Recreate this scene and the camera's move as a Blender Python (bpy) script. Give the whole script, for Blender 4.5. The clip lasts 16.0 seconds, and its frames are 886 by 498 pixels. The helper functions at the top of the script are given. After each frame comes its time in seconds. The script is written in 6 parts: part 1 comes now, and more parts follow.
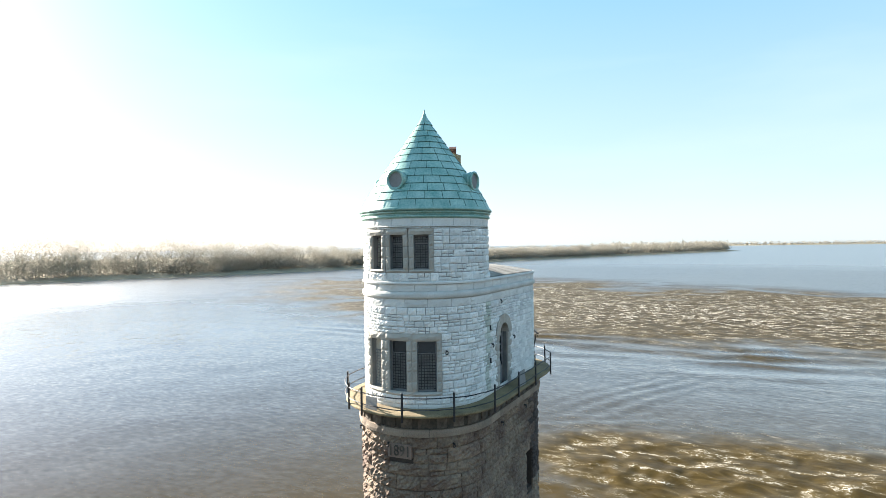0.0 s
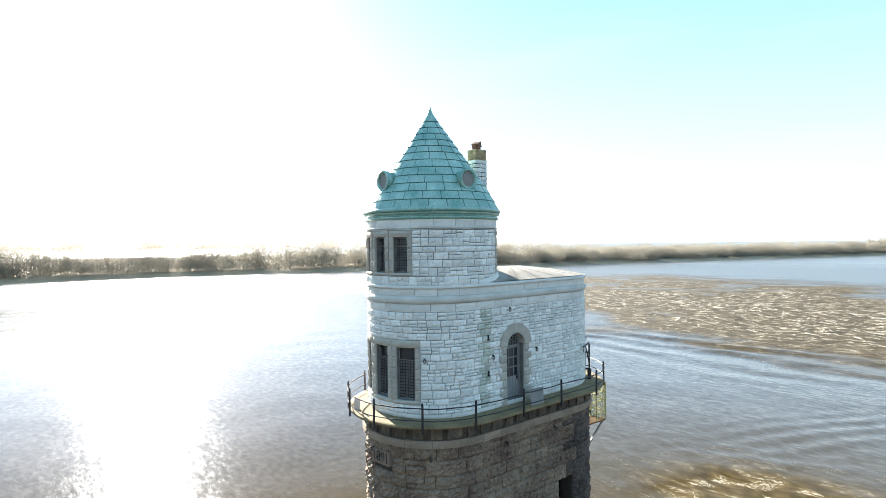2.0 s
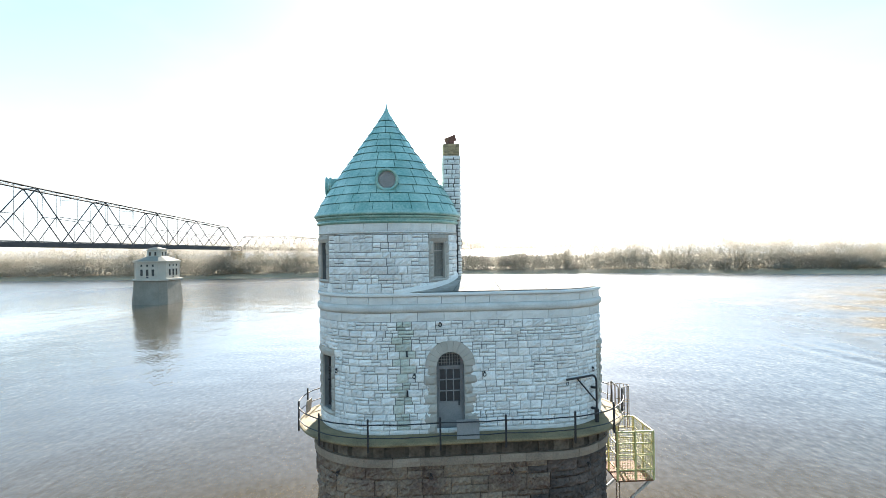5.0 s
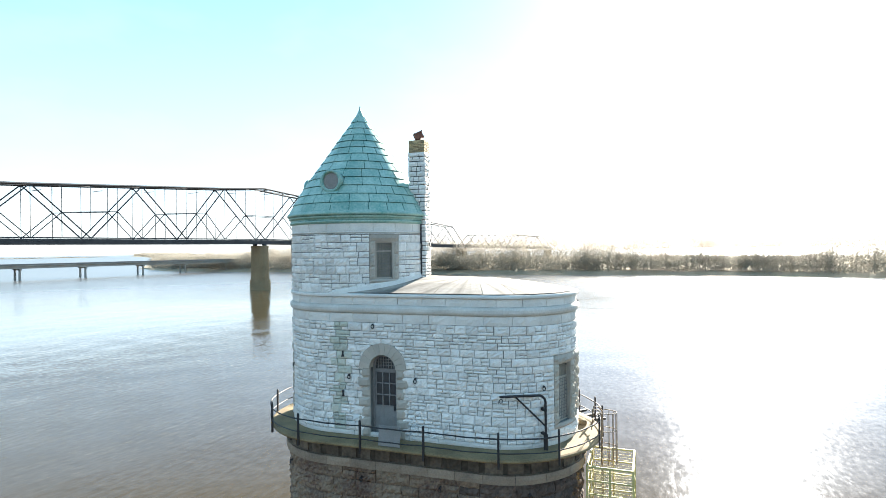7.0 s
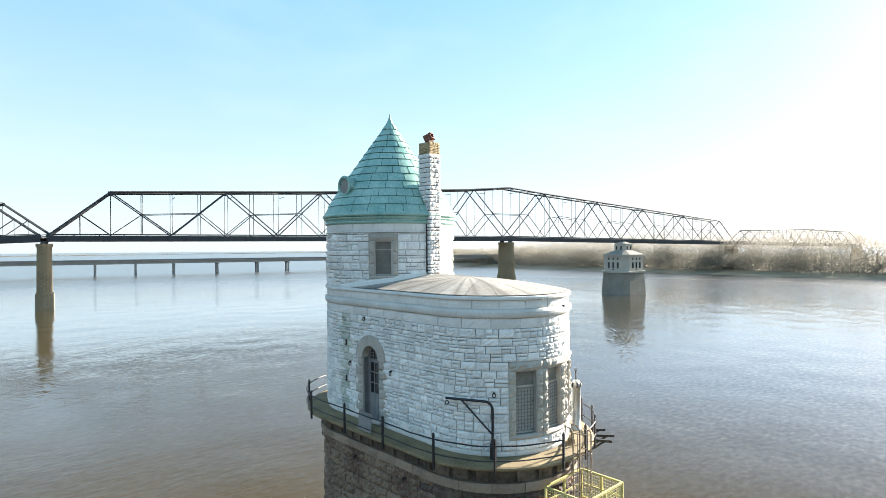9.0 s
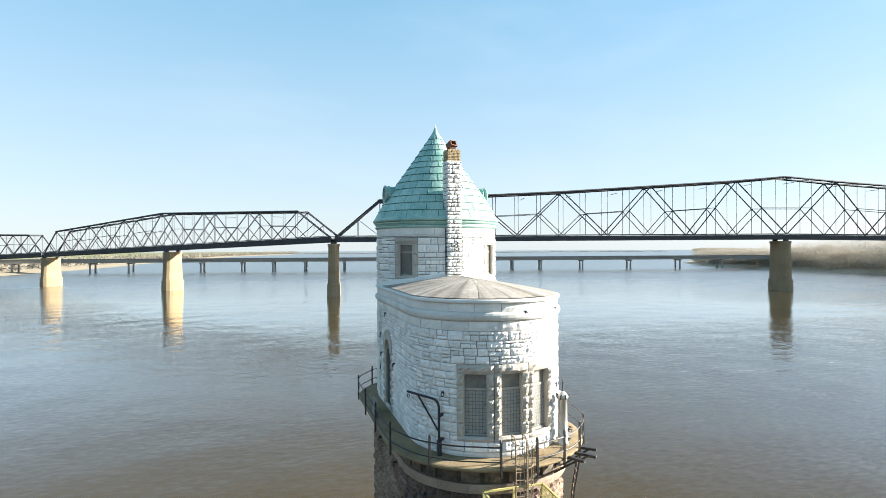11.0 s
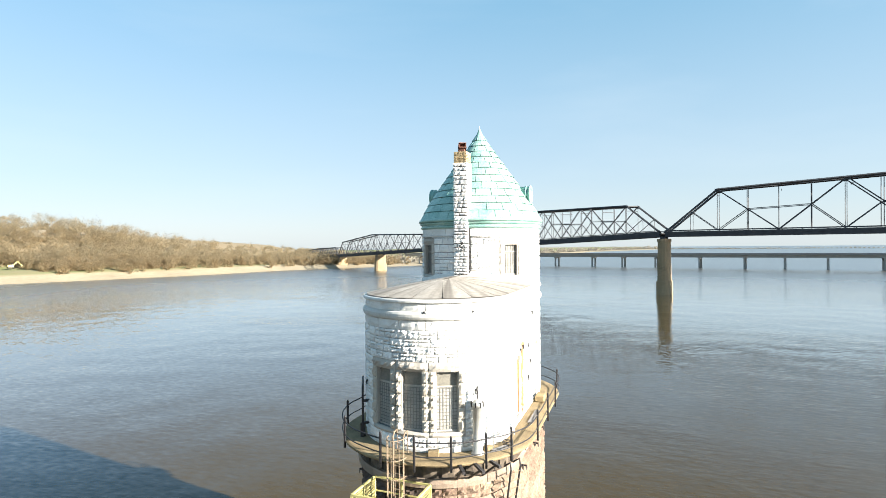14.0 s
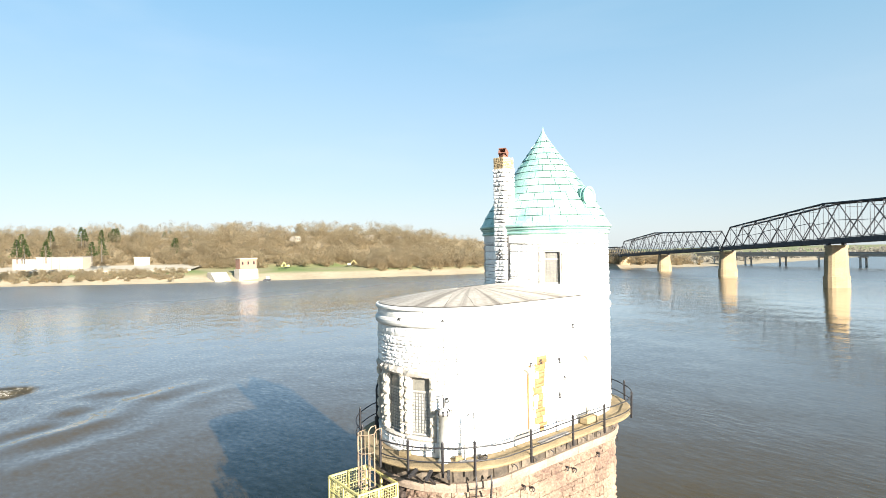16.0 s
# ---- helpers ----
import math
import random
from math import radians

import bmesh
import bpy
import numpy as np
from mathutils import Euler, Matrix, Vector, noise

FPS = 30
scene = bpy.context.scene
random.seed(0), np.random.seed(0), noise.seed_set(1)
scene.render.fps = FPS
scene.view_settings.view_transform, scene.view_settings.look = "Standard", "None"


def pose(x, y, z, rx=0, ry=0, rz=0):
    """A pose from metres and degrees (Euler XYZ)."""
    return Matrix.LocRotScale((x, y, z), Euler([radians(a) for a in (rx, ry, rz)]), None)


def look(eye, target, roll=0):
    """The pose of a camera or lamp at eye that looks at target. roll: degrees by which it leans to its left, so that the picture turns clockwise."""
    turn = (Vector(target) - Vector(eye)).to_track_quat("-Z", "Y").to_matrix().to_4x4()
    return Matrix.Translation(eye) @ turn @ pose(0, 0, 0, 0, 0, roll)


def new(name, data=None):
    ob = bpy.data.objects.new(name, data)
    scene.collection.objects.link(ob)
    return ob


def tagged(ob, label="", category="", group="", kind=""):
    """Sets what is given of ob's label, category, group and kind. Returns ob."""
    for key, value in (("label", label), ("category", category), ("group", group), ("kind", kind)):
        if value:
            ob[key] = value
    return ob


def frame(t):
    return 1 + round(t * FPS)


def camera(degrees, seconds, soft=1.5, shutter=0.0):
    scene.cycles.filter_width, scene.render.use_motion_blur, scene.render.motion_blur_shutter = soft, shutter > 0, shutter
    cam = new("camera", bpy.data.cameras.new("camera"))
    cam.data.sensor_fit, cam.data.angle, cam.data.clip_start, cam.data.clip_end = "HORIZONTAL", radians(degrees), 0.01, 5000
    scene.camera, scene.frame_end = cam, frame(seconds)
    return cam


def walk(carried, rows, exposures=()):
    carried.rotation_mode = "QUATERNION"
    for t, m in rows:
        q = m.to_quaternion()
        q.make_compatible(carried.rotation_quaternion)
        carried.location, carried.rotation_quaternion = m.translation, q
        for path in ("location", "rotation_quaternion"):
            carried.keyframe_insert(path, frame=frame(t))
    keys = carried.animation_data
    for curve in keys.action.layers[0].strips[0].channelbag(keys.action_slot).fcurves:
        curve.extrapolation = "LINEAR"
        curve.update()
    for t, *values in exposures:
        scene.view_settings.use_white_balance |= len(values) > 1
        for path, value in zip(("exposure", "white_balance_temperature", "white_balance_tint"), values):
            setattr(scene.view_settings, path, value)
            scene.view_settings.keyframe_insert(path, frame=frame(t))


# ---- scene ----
cam = camera(77.5, 16.0, soft=0.75)
PATH = [
    (0, (1.164, -29.535, 21.03), (1.146, -27.535, 21.014), -0.79),
    (0.5, (3.918, -29.036, 20.995), (3.692, -27.049, 20.983), -0.76),
    (1, (6.634, -28.236, 21.036), (6.19, -26.286, 21.024), -0.75),
    (1.5, (9.21, -27.145, 21.067), (8.57, -25.25, 21.056), -0.77),
    (2, (11.891, -25.751, 21.206), (11.089, -23.919, 21.185), -0.77),
    (2.5, (14.321, -24.245, 21.145), (13.391, -22.475, 21.129), -0.76),
    (3, (16.433, -22.557, 21.104), (15.367, -20.864, 21.093), -0.85),
    (3.5, (18.416, -20.423, 21.239), (17.167, -18.862, 21.225), -0.94),
    (3.7, (19.115, -19.397, 21.229), (17.781, -17.908, 21.213), -0.94),
    (4.75, (23.196, -13.976, 21.217), (21.574, -12.806, 21.212), -0.85),
    (5.8, (25.871, -7.674, 21.205), (24.05, -6.848, 21.198), -0.8),
    (6, (26.269, -6.504, 21.213), (24.417, -5.749, 21.207), -0.7),
    (6.5, (27.058, -3.489, 21.175), (25.135, -2.939, 21.173), -0.6),
    (7, (27.543, -0.42, 21.155), (25.569, -0.098, 21.154), -0.7),
    (7.5, (27.8, 2.62, 21.15), (25.802, 2.72, 21.148), -0.7),
    (8, (27.84, 5.72, 21.14), (25.845, 5.585, 21.138), -0.8),
    (8.2, (27.77, 6.95, 21.16), (25.785, 6.71, 21.157), -0.7),
    (9.25, (26.56, 13.03, 21.15), (24.697, 12.303, 21.147), -0.3),
    (10.3, (24.078, 18.706, 21.136), (22.453, 17.54, 21.138), -0.15),
    (10.5, (23.576, 19.806, 21.216), (22.003, 18.571, 21.216), -0.3),
    (11, (21.872, 22.23, 21.26), (20.451, 20.822, 21.258), -0.3),
    (11.5, (19.959, 24.451, 21.257), (18.711, 22.888, 21.253), -0.3),
    (12, (17.753, 26.377, 21.234), (16.685, 24.685, 21.229), -0.4),
    (12.5, (15.284, 28.0, 21.157), (14.402, 26.205, 21.152), -0.6),
    (13, (12.675, 29.487, 21.23), (11.99, 27.608, 21.221), -0.6),
    (13.5, (9.748, 30.429, 21.33), (9.253, 28.491, 21.321), -0.6),
    (14, (6.709, 31.044, 21.404), (6.42, 29.065, 21.393), -0.5),
    (14.5, (3.544, 31.253, 21.348), (3.491, 29.254, 21.346), -0.9),
    (15, (0.372, 31.216, 21.442), (0.583, 29.227, 21.44), -1.0),
    (15.5, (-2.742, 30.828, 21.567), (-2.265, 28.885, 21.564), -0.8),
    (16, (-5.835, 30.134, 21.673), (-5.105, 28.273, 21.673), -1.0),
]
walk(cam, [(t, look(eye, target, roll)) for t, eye, target, roll in PATH], [(0.0, 2.27), (1.0, 2.46), (2.0, 2.53), (3.5, 2.63), (6.0, 2.63), (8.0, 2.45), (11.0, 2.07), (13.5, 1.98), (16.0, 1.93)])

# ---- world, sun, exposure ----
SUN_AZ, SUN_EL = radians(142.2), radians(19.8)
world = bpy.data.worlds.new("sky")
scene.world = world
world.use_nodes = True
wn = world.node_tree
sky = wn.nodes.new("ShaderNodeTexSky")
sky.sky_type, sky.sun_disc = "NISHITA", False
sky.sun_elevation, sky.sun_rotation = SUN_EL, radians(90) - SUN_AZ
sky.air_density, sky.dust_density, sky.ozone_density = 1.0, 0.45, 2.6
# thin haze: paler low down, with a few faint cirrus streaks
sky_co, sky_sep = wn.nodes.new("ShaderNodeTexCoord"), wn.nodes.new("ShaderNodeSeparateXYZ")
wn.links.new(sky_co.outputs["Generated"], sky_sep.inputs[0])
low_air = wn.nodes.new("ShaderNodeMapRange")
low_air.inputs[1].default_value, low_air.inputs[2].default_value = 0.0, 0.11
low_air.inputs[3].default_value, low_air.inputs[4].default_value = 0.6, 0.9
wn.links.new(sky_sep.outputs[2], low_air.inputs[0])
pale = wn.nodes.new("ShaderNodeHueSaturation")
deep_air, rich = wn.nodes.new("ShaderNodeMapRange"), wn.nodes.new("ShaderNodeMath")
deep_air.inputs[1].default_value, deep_air.inputs[2].default_value = 0.22, 0.6
deep_air.inputs[3].default_value, deep_air.inputs[4].default_value = 0.0, 0.14
wn.links.new(sky_sep.outputs[2], deep_air.inputs[0])
wn.links.new(low_air.outputs[0], rich.inputs[0])
wn.links.new(deep_air.outputs[0], rich.inputs[1])
wn.links.new(rich.outputs[0], pale.inputs["Saturation"])
dim_air = wn.nodes.new("ShaderNodeMapRange")
dim_air.inputs[1].default_value, dim_air.inputs[2].default_value = 0.0, 0.5
dim_air.inputs[3].default_value, dim_air.inputs[4].default_value = 0.8, 0.84
wn.links.new(sky_sep.outputs[2], dim_air.inputs[0])
wn.links.new(dim_air.outputs[0], pale.inputs["Value"])
high_air = wn.nodes.new("ShaderNodeMapRange")
high_air.inputs[1].default_value, high_air.inputs[2].default_value = 0.15, 0.5
high_air.inputs[3].default_value, high_air.inputs[4].default_value = 0.5, 0.4875
wn.links.new(sky_sep.outputs[2], high_air.inputs[0])
wn.links.new(high_air.outputs[0], pale.inputs["Hue"])
wn.links.new(sky.outputs[0], pale.inputs["Color"])
tone = wn.nodes.new("ShaderNodeMix")
tone.data_type, tone.blend_type = "RGBA", "MULTIPLY"
tone.inputs[0].default_value = 1.0
tone.inputs[7].default_value = (1.02, 0.94, 1.0, 1)
wn.links.new(pale.outputs[0], tone.inputs[6])
streak_map, streak = wn.nodes.new("ShaderNodeMapping"), wn.nodes.new("ShaderNodeTexNoise")
streak_map.inputs["Rotation"].default_value, streak_map.inputs["Scale"].default_value = (0.2, 0.1, 0.5), (1.2, 4.0, 9.0)
streak.inputs["Scale"].default_value, streak.inputs["Detail"].default_value = 1.1, 7
wn.links.new(sky_co.outputs["Generated"], streak_map.inputs[0])
wn.links.new(streak_map.outputs[0], streak.inputs["Vector"])
veil = wn.nodes.new("ShaderNodeMapRange")
veil.inputs[1].default_value, veil.inputs[2].default_value = 0.5, 0.85
veil.inputs[3].default_value, veil.inputs[4].default_value = 0.0, 0.16
wn.links.new(streak.outputs[0], veil.inputs[0])
cirrus = wn.nodes.new("ShaderNodeMix")
cirrus.data_type = "RGBA"
cirrus.inputs[7].default_value = (3.4, 3.7, 3.9, 1)
wn.links.new(veil.outputs[0], cirrus.inputs[0])
haze = wn.nodes.new("ShaderNodeMix")
haze.data_type = "RGBA"
air_tint = wn.nodes.new("ShaderNodeValToRGB")
for stop, tint in zip(air_tint.color_ramp.elements, ((0.79, 0.93, 0.98), (0.34, 0.75, 0.995))):
    stop.color = (*tint, 1)
air_tint.color_ramp.elements[1].position = 0.42
air_gain = wn.nodes.new("ShaderNodeVectorMath")
air_gain.operation = "SCALE"
air_gain.inputs["Scale"].default_value = 3.2
wn.links.new(sky_sep.outputs[2], air_tint.inputs[0])
wn.links.new(air_tint.outputs[0], air_gain.inputs[0])
wn.links.new(air_gain.outputs[0], haze.inputs[7])
depth_air = wn.nodes.new("ShaderNodeMapRange")
depth_air.interpolation_type = "SMOOTHSTEP"
depth_air.inputs[1].default_value, depth_air.inputs[2].default_value = -0.05, 0.9
depth_air.inputs[3].default_value, depth_air.inputs[4].default_value = 0.78, 0.33
wn.links.new(sky_sep.outputs[2], depth_air.inputs[0])
wn.links.new(depth_air.outputs[0], haze.inputs[0])
wn.links.new(tone.outputs[2], haze.inputs[6])
wn.links.new(haze.outputs[2], cirrus.inputs[6])
wn.links.new(cirrus.outputs[2], wn.nodes["Background"].inputs[0])
wn.nodes["Background"].inputs[1].default_value = 0.072
sun = new("sun", bpy.data.lights.new("sun", "SUN"))
sun.data.energy, sun.data.angle, sun.data.color = 5.0, radians(0.6), (1.0, 0.93, 0.82)
sun.matrix_world = look((math.cos(SUN_EL) * math.cos(SUN_AZ) * 300, math.cos(SUN_EL) * math.sin(SUN_AZ) * 300, math.sin(SUN_EL) * 300), (0, 0, 0))

# ---- materials ----


def material(name, dark, light, rough=0.8, metal=0.0, scale=4.0, fine=40.0, bump=0.3, dist=0.02, vary=0.0, spec=0.5, mid=0.5, soft=0.25):
    """A surface with two colours mixed by stains and grain, relief, and some difference from piece to piece."""
    m = bpy.data.materials.new(name)
    m.use_nodes = True
    t = m.node_tree
    n, link = t.nodes, t.links.new
    bsdf = n["Principled BSDF"]
    bsdf.inputs["Roughness"].default_value, bsdf.inputs["Metallic"].default_value = rough, metal
    bsdf.inputs["Specular IOR Level"].default_value = spec
    co = n.new("ShaderNodeTexCoord")
    big, small = n.new("ShaderNodeTexNoise"), n.new("ShaderNodeTexNoise")
    big.inputs["Scale"].default_value, big.inputs["Detail"].default_value = scale, 6
    small.inputs["Scale"].default_value, small.inputs["Detail"].default_value = fine, 4
    for k in (big, small):
        link(co.outputs["Object"], k.inputs["Vector"])
    mix = n.new("ShaderNodeMath")
    mix.operation = "MULTIPLY_ADD"
    mix.inputs[1].default_value = 0.45
    link(small.outputs[0], mix.inputs[0])
    half = n.new("ShaderNodeMath")
    half.operation = "MULTIPLY"
    half.inputs[1].default_value = 0.55
    link(big.outputs[0], half.inputs[0])
    link(half.outputs[0], mix.inputs[2])
    ramp = n.new("ShaderNodeValToRGB")
    ramp.color_ramp.elements[0].position, ramp.color_ramp.elements[1].position = mid - soft, mid + soft
    ramp.color_ramp.elements[0].color, ramp.color_ramp.elements[1].color = (*dark, 1), (*light, 1)
    link(mix.outputs[0], ramp.inputs[0])
    out = ramp.outputs[0]
    if vary:
        geo, info, add = n.new("ShaderNodeNewGeometry"), n.new("ShaderNodeObjectInfo"), n.new("ShaderNodeMath")
        add.operation = "ADD"
        link(geo.outputs["Random Per Island"], add.inputs[0])
        link(info.outputs["Random"], add.inputs[1])
        frac, rng, hsv = n.new("ShaderNodeMath"), n.new("ShaderNodeMapRange"), n.new("ShaderNodeHueSaturation")
        frac.operation = "FRACT"
        link(add.outputs[0], frac.inputs[0])
        link(frac.outputs[0], rng.inputs[0])
        rng.inputs[3].default_value, rng.inputs[4].default_value = 1 - vary, 1 + vary
        link(rng.outputs[0], hsv.inputs["Value"])
        link(out, hsv.inputs["Color"])
        out = hsv.outputs[0]
    link(out, bsdf.inputs["Base Color"])
    if bump:
        b = n.new("ShaderNodeBump")
        b.inputs["Strength"].default_value, b.inputs["Distance"].default_value = bump, dist
        link(mix.outputs[0], b.inputs["Height"])
        link(b.outputs[0], bsdf.inputs["Normal"])
    return m


STONE = material("whitewashed limestone", (0.62, 0.61, 0.58), (0.87, 0.86, 0.83), 0.92, scale=1.6, fine=26, bump=0.9, dist=0.04, vary=0.13)
TRIM = material("dressed grey stone", (0.33, 0.3, 0.26), (0.5, 0.46, 0.4), 0.9, scale=1.4, fine=24, bump=0.5, dist=0.02, vary=0.08)
TORUS = material("grey stained limestone moulding", (0.38, 0.37, 0.34), (0.7, 0.69, 0.65), 0.9, scale=0.9, fine=18, bump=0.5, dist=0.02, vary=0.05)
COURSE = material("smooth limestone course", (0.55, 0.54, 0.51), (0.8, 0.79, 0.75), 0.9, scale=1.2, fine=20, bump=0.5, dist=0.02, vary=0.08)
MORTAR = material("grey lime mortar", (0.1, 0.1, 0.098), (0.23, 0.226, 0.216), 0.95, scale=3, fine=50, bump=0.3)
GRANITE = material("red brown rock faced granite", (0.085, 0.044, 0.035), (0.4, 0.31, 0.215), 0.9, scale=0.7, fine=9, bump=0.8, dist=0.06, vary=0.14, mid=0.56)
DARK_GRANITE = material("darker rock faced granite", (0.02, 0.014, 0.013), (0.2, 0.145, 0.115), 0.9, scale=0.7, fine=8, bump=0.8, dist=0.06, vary=0.2, mid=0.55)
BEDDING = material("dark joints of the granite base", (0.03, 0.022, 0.018), (0.09, 0.065, 0.05), 0.95, scale=3, fine=40, bump=0.3)
GRIME = material("black streaked sandstone", (0.015, 0.013, 0.011), (0.19, 0.15, 0.11), 0.92, scale=1.8, fine=7, bump=0.6, dist=0.04, vary=0.4)
ALGAE = material("green stained limestone", (0.33, 0.37, 0.31), (0.68, 0.68, 0.61), 0.92, scale=1.2, fine=22, bump=0.8, dist=0.03, vary=0.2)
DATED = material("brown dressed date stone", (0.15, 0.1, 0.08), (0.3, 0.215, 0.165), 0.9, scale=1.5, fine=20, bump=0.3)
# greyer than the dark glass, as sky light seen through the screen
SCREENED = material("glass greyed for sky light behind a screen", (0.05, 0.052, 0.052), (0.2, 0.2, 0.19), 0.35, scale=1.8, fine=9, bump=0.05)
LEDGE = material("weathered sandstone band", (0.15, 0.11, 0.085), (0.38, 0.3, 0.225), 0.9, scale=0.8, fine=16, bump=0.5, vary=0.15)
COPPER = material("green copper patina", (0.065, 0.255, 0.215), (0.5, 0.665, 0.59), 0.48, metal=0.15, scale=1.1, fine=11, bump=0.15, dist=0.01, vary=0.07)
# darkened copper for seams, and for shade below laps and in grooves
COPPER_DARK = material("copper darkened for seams, laps and grooves", (0.015, 0.06, 0.045), (0.06, 0.16, 0.125), 0.6, metal=0.0, scale=2, fine=20, bump=0.15, vary=0.06)
IRON = material("black painted iron", (0.015, 0.015, 0.018), (0.05, 0.045, 0.045), 0.55, metal=0.3, scale=8, fine=70, bump=0.15)
LADDER = material("flaking rusty ladder paint", (0.08, 0.04, 0.024), (0.36, 0.29, 0.2), 0.8, scale=3, fine=30, bump=0.3)
RUST = material("rusty iron", (0.07, 0.028, 0.014), (0.25, 0.11, 0.05), 0.85, metal=0.2, scale=5, fine=60, bump=0.4)
YELLOW = material("faded yellow paint", (0.36, 0.32, 0.11), (0.6, 0.54, 0.24), 0.65, scale=5, fine=50, bump=0.15)
CONCRETE = material("tan concrete", (0.09, 0.064, 0.036), (0.37, 0.28, 0.15), 0.92, scale=0.9, fine=20, bump=0.4, vary=0.06)
MEMBRANE = material("brown felt roofing", (0.19, 0.165, 0.135), (0.46, 0.425, 0.375), 0.92, scale=0.8, fine=6, bump=0.25, vary=0.08)



def streaked(mat, centre, around=9.0):
    """Dark run-off stains that fan out from a point of the roof."""
    t = mat.node_tree
    n, link = t.nodes, t.links.new
    base = n["Principled BSDF"].inputs["Base Color"].links[0].from_socket
    co, sep, turn, wave, mix = (n.new("ShaderNode" + k) for k in ("TexCoord", "SeparateXYZ", "Math", "TexNoise", "Mix"))
    link(co.outputs["Object"], sep.inputs[0])
    dx, dy = n.new("ShaderNodeMath"), n.new("ShaderNodeMath")
    for k, axis, c in ((dx, 0, centre[0]), (dy, 1, centre[1])):
        k.operation = "SUBTRACT"
        k.inputs[1].default_value = c
        link(sep.outputs[axis], k.inputs[0])
    turn.operation = "ARCTAN2"
    link(dy.outputs[0], turn.inputs[0])
    link(dx.outputs[0], turn.inputs[1])
    vec = n.new("ShaderNodeCombineXYZ")
    link(turn.outputs[0], vec.inputs[0])
    wave.inputs["Scale"].default_value, wave.inputs["Detail"].default_value = around, 5
    link(vec.outputs[0], wave.inputs["Vector"])
    rng = n.new("ShaderNodeMapRange")
    rng.inputs[1].default_value, rng.inputs[2].default_value = 0.47, 0.62
    rng.inputs[3].default_value, rng.inputs[4].default_value = 0.0, 0.72
    link(wave.outputs[0], rng.inputs[0])
    mix.data_type = "RGBA"
    mix.inputs[7].default_value = (0.1, 0.085, 0.07, 1)
    link(rng.outputs[0], mix.inputs[0])
    link(base, mix.inputs[6])
    link(mix.outputs[2], n["Principled BSDF"].inputs["Base Color"])


streaked(MEMBRANE, (5.6, 0.0), 5.0)
BRICK = material("yellow brown brick", (0.26, 0.18, 0.09), (0.5, 0.39, 0.23), 0.9, scale=4, fine=40, bump=0.4, vary=0.3)
CLAY = material("red clay pot", (0.11, 0.045, 0.032), (0.22, 0.1, 0.068), 0.8, scale=4, fine=40, bump=0.2)
TIMBER = material("grey weathered timber", (0.13, 0.12, 0.12), (0.28, 0.27, 0.26), 0.85, scale=3, fine=40, bump=0.3)
BOARD = material("pale grey sheet", (0.17, 0.17, 0.165), (0.32, 0.31, 0.3), 0.8, scale=2, fine=24, bump=0.15)
GRILLE = material("grey iron grille", (0.13, 0.13, 0.125), (0.28, 0.27, 0.25), 0.7, metal=0.2, scale=6, fine=50, bump=0.1)
GALV = material("galvanised pipe", (0.33, 0.33, 0.31), (0.58, 0.57, 0.53), 0.5, metal=0.5, scale=3, fine=40, bump=0.1)
STEEL = material("dark bridge steel", (0.02, 0.023, 0.028), (0.07, 0.07, 0.075), 0.75, metal=0.0, scale=0.5, fine=6, bump=0.1)
PIER = material("tan concrete pier", (0.17, 0.127, 0.073), (0.4, 0.3, 0.178), 0.92, scale=0.12, fine=1.5, bump=0.5, dist=0.15)
GIRDER = material("grey concrete and girders", (0.28, 0.27, 0.245), (0.44, 0.42, 0.385), 0.85, scale=0.3, fine=3, bump=0.1)
ROCKBASE = material("grey stone blocks", (0.16, 0.14, 0.11), (0.31, 0.28, 0.23), 0.92, scale=0.3, fine=3, bump=0.6, dist=0.1, vary=0.1)
PALE = material("pale limestone", (0.36, 0.325, 0.27), (0.56, 0.51, 0.43), 0.9, scale=0.3, fine=3, bump=0.3, dist=0.05)
SQUARES = material("dusty pale glass squares", (0.24, 0.235, 0.21), (0.5, 0.48, 0.43), 0.4, scale=2, fine=14, bump=0.05)
DUSTY = material("dusty grey window glass", (0.1, 0.1, 0.085), (0.28, 0.26, 0.22), 0.4, scale=2, fine=14, bump=0.05)
DARKGLASS = material("dark window glass", (0.012, 0.014, 0.016), (0.03, 0.032, 0.035), 0.12, scale=2, fine=20, bump=0)
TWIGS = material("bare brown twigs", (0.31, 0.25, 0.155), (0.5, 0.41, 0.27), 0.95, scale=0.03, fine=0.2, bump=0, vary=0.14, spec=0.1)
# grey brown lightened so that the far woods look hazy
TWIGS_EAST = material("grey brown bare woods", (0.24, 0.22, 0.185), (0.38, 0.355, 0.3), 0.95, scale=0.03, fine=0.35, bump=0, vary=0.15, spec=0.1)
NEEDLES = material("green pine needles", (0.075, 0.11, 0.042), (0.165, 0.21, 0.085), 0.9, scale=0.1, fine=0.8, bump=0, vary=0.3, spec=0.1)
BUDS = material("pale budding crown", (0.3, 0.23, 0.14), (0.48, 0.39, 0.25), 0.95, scale=0.1, fine=0.5, bump=0, vary=0.15, spec=0.1)
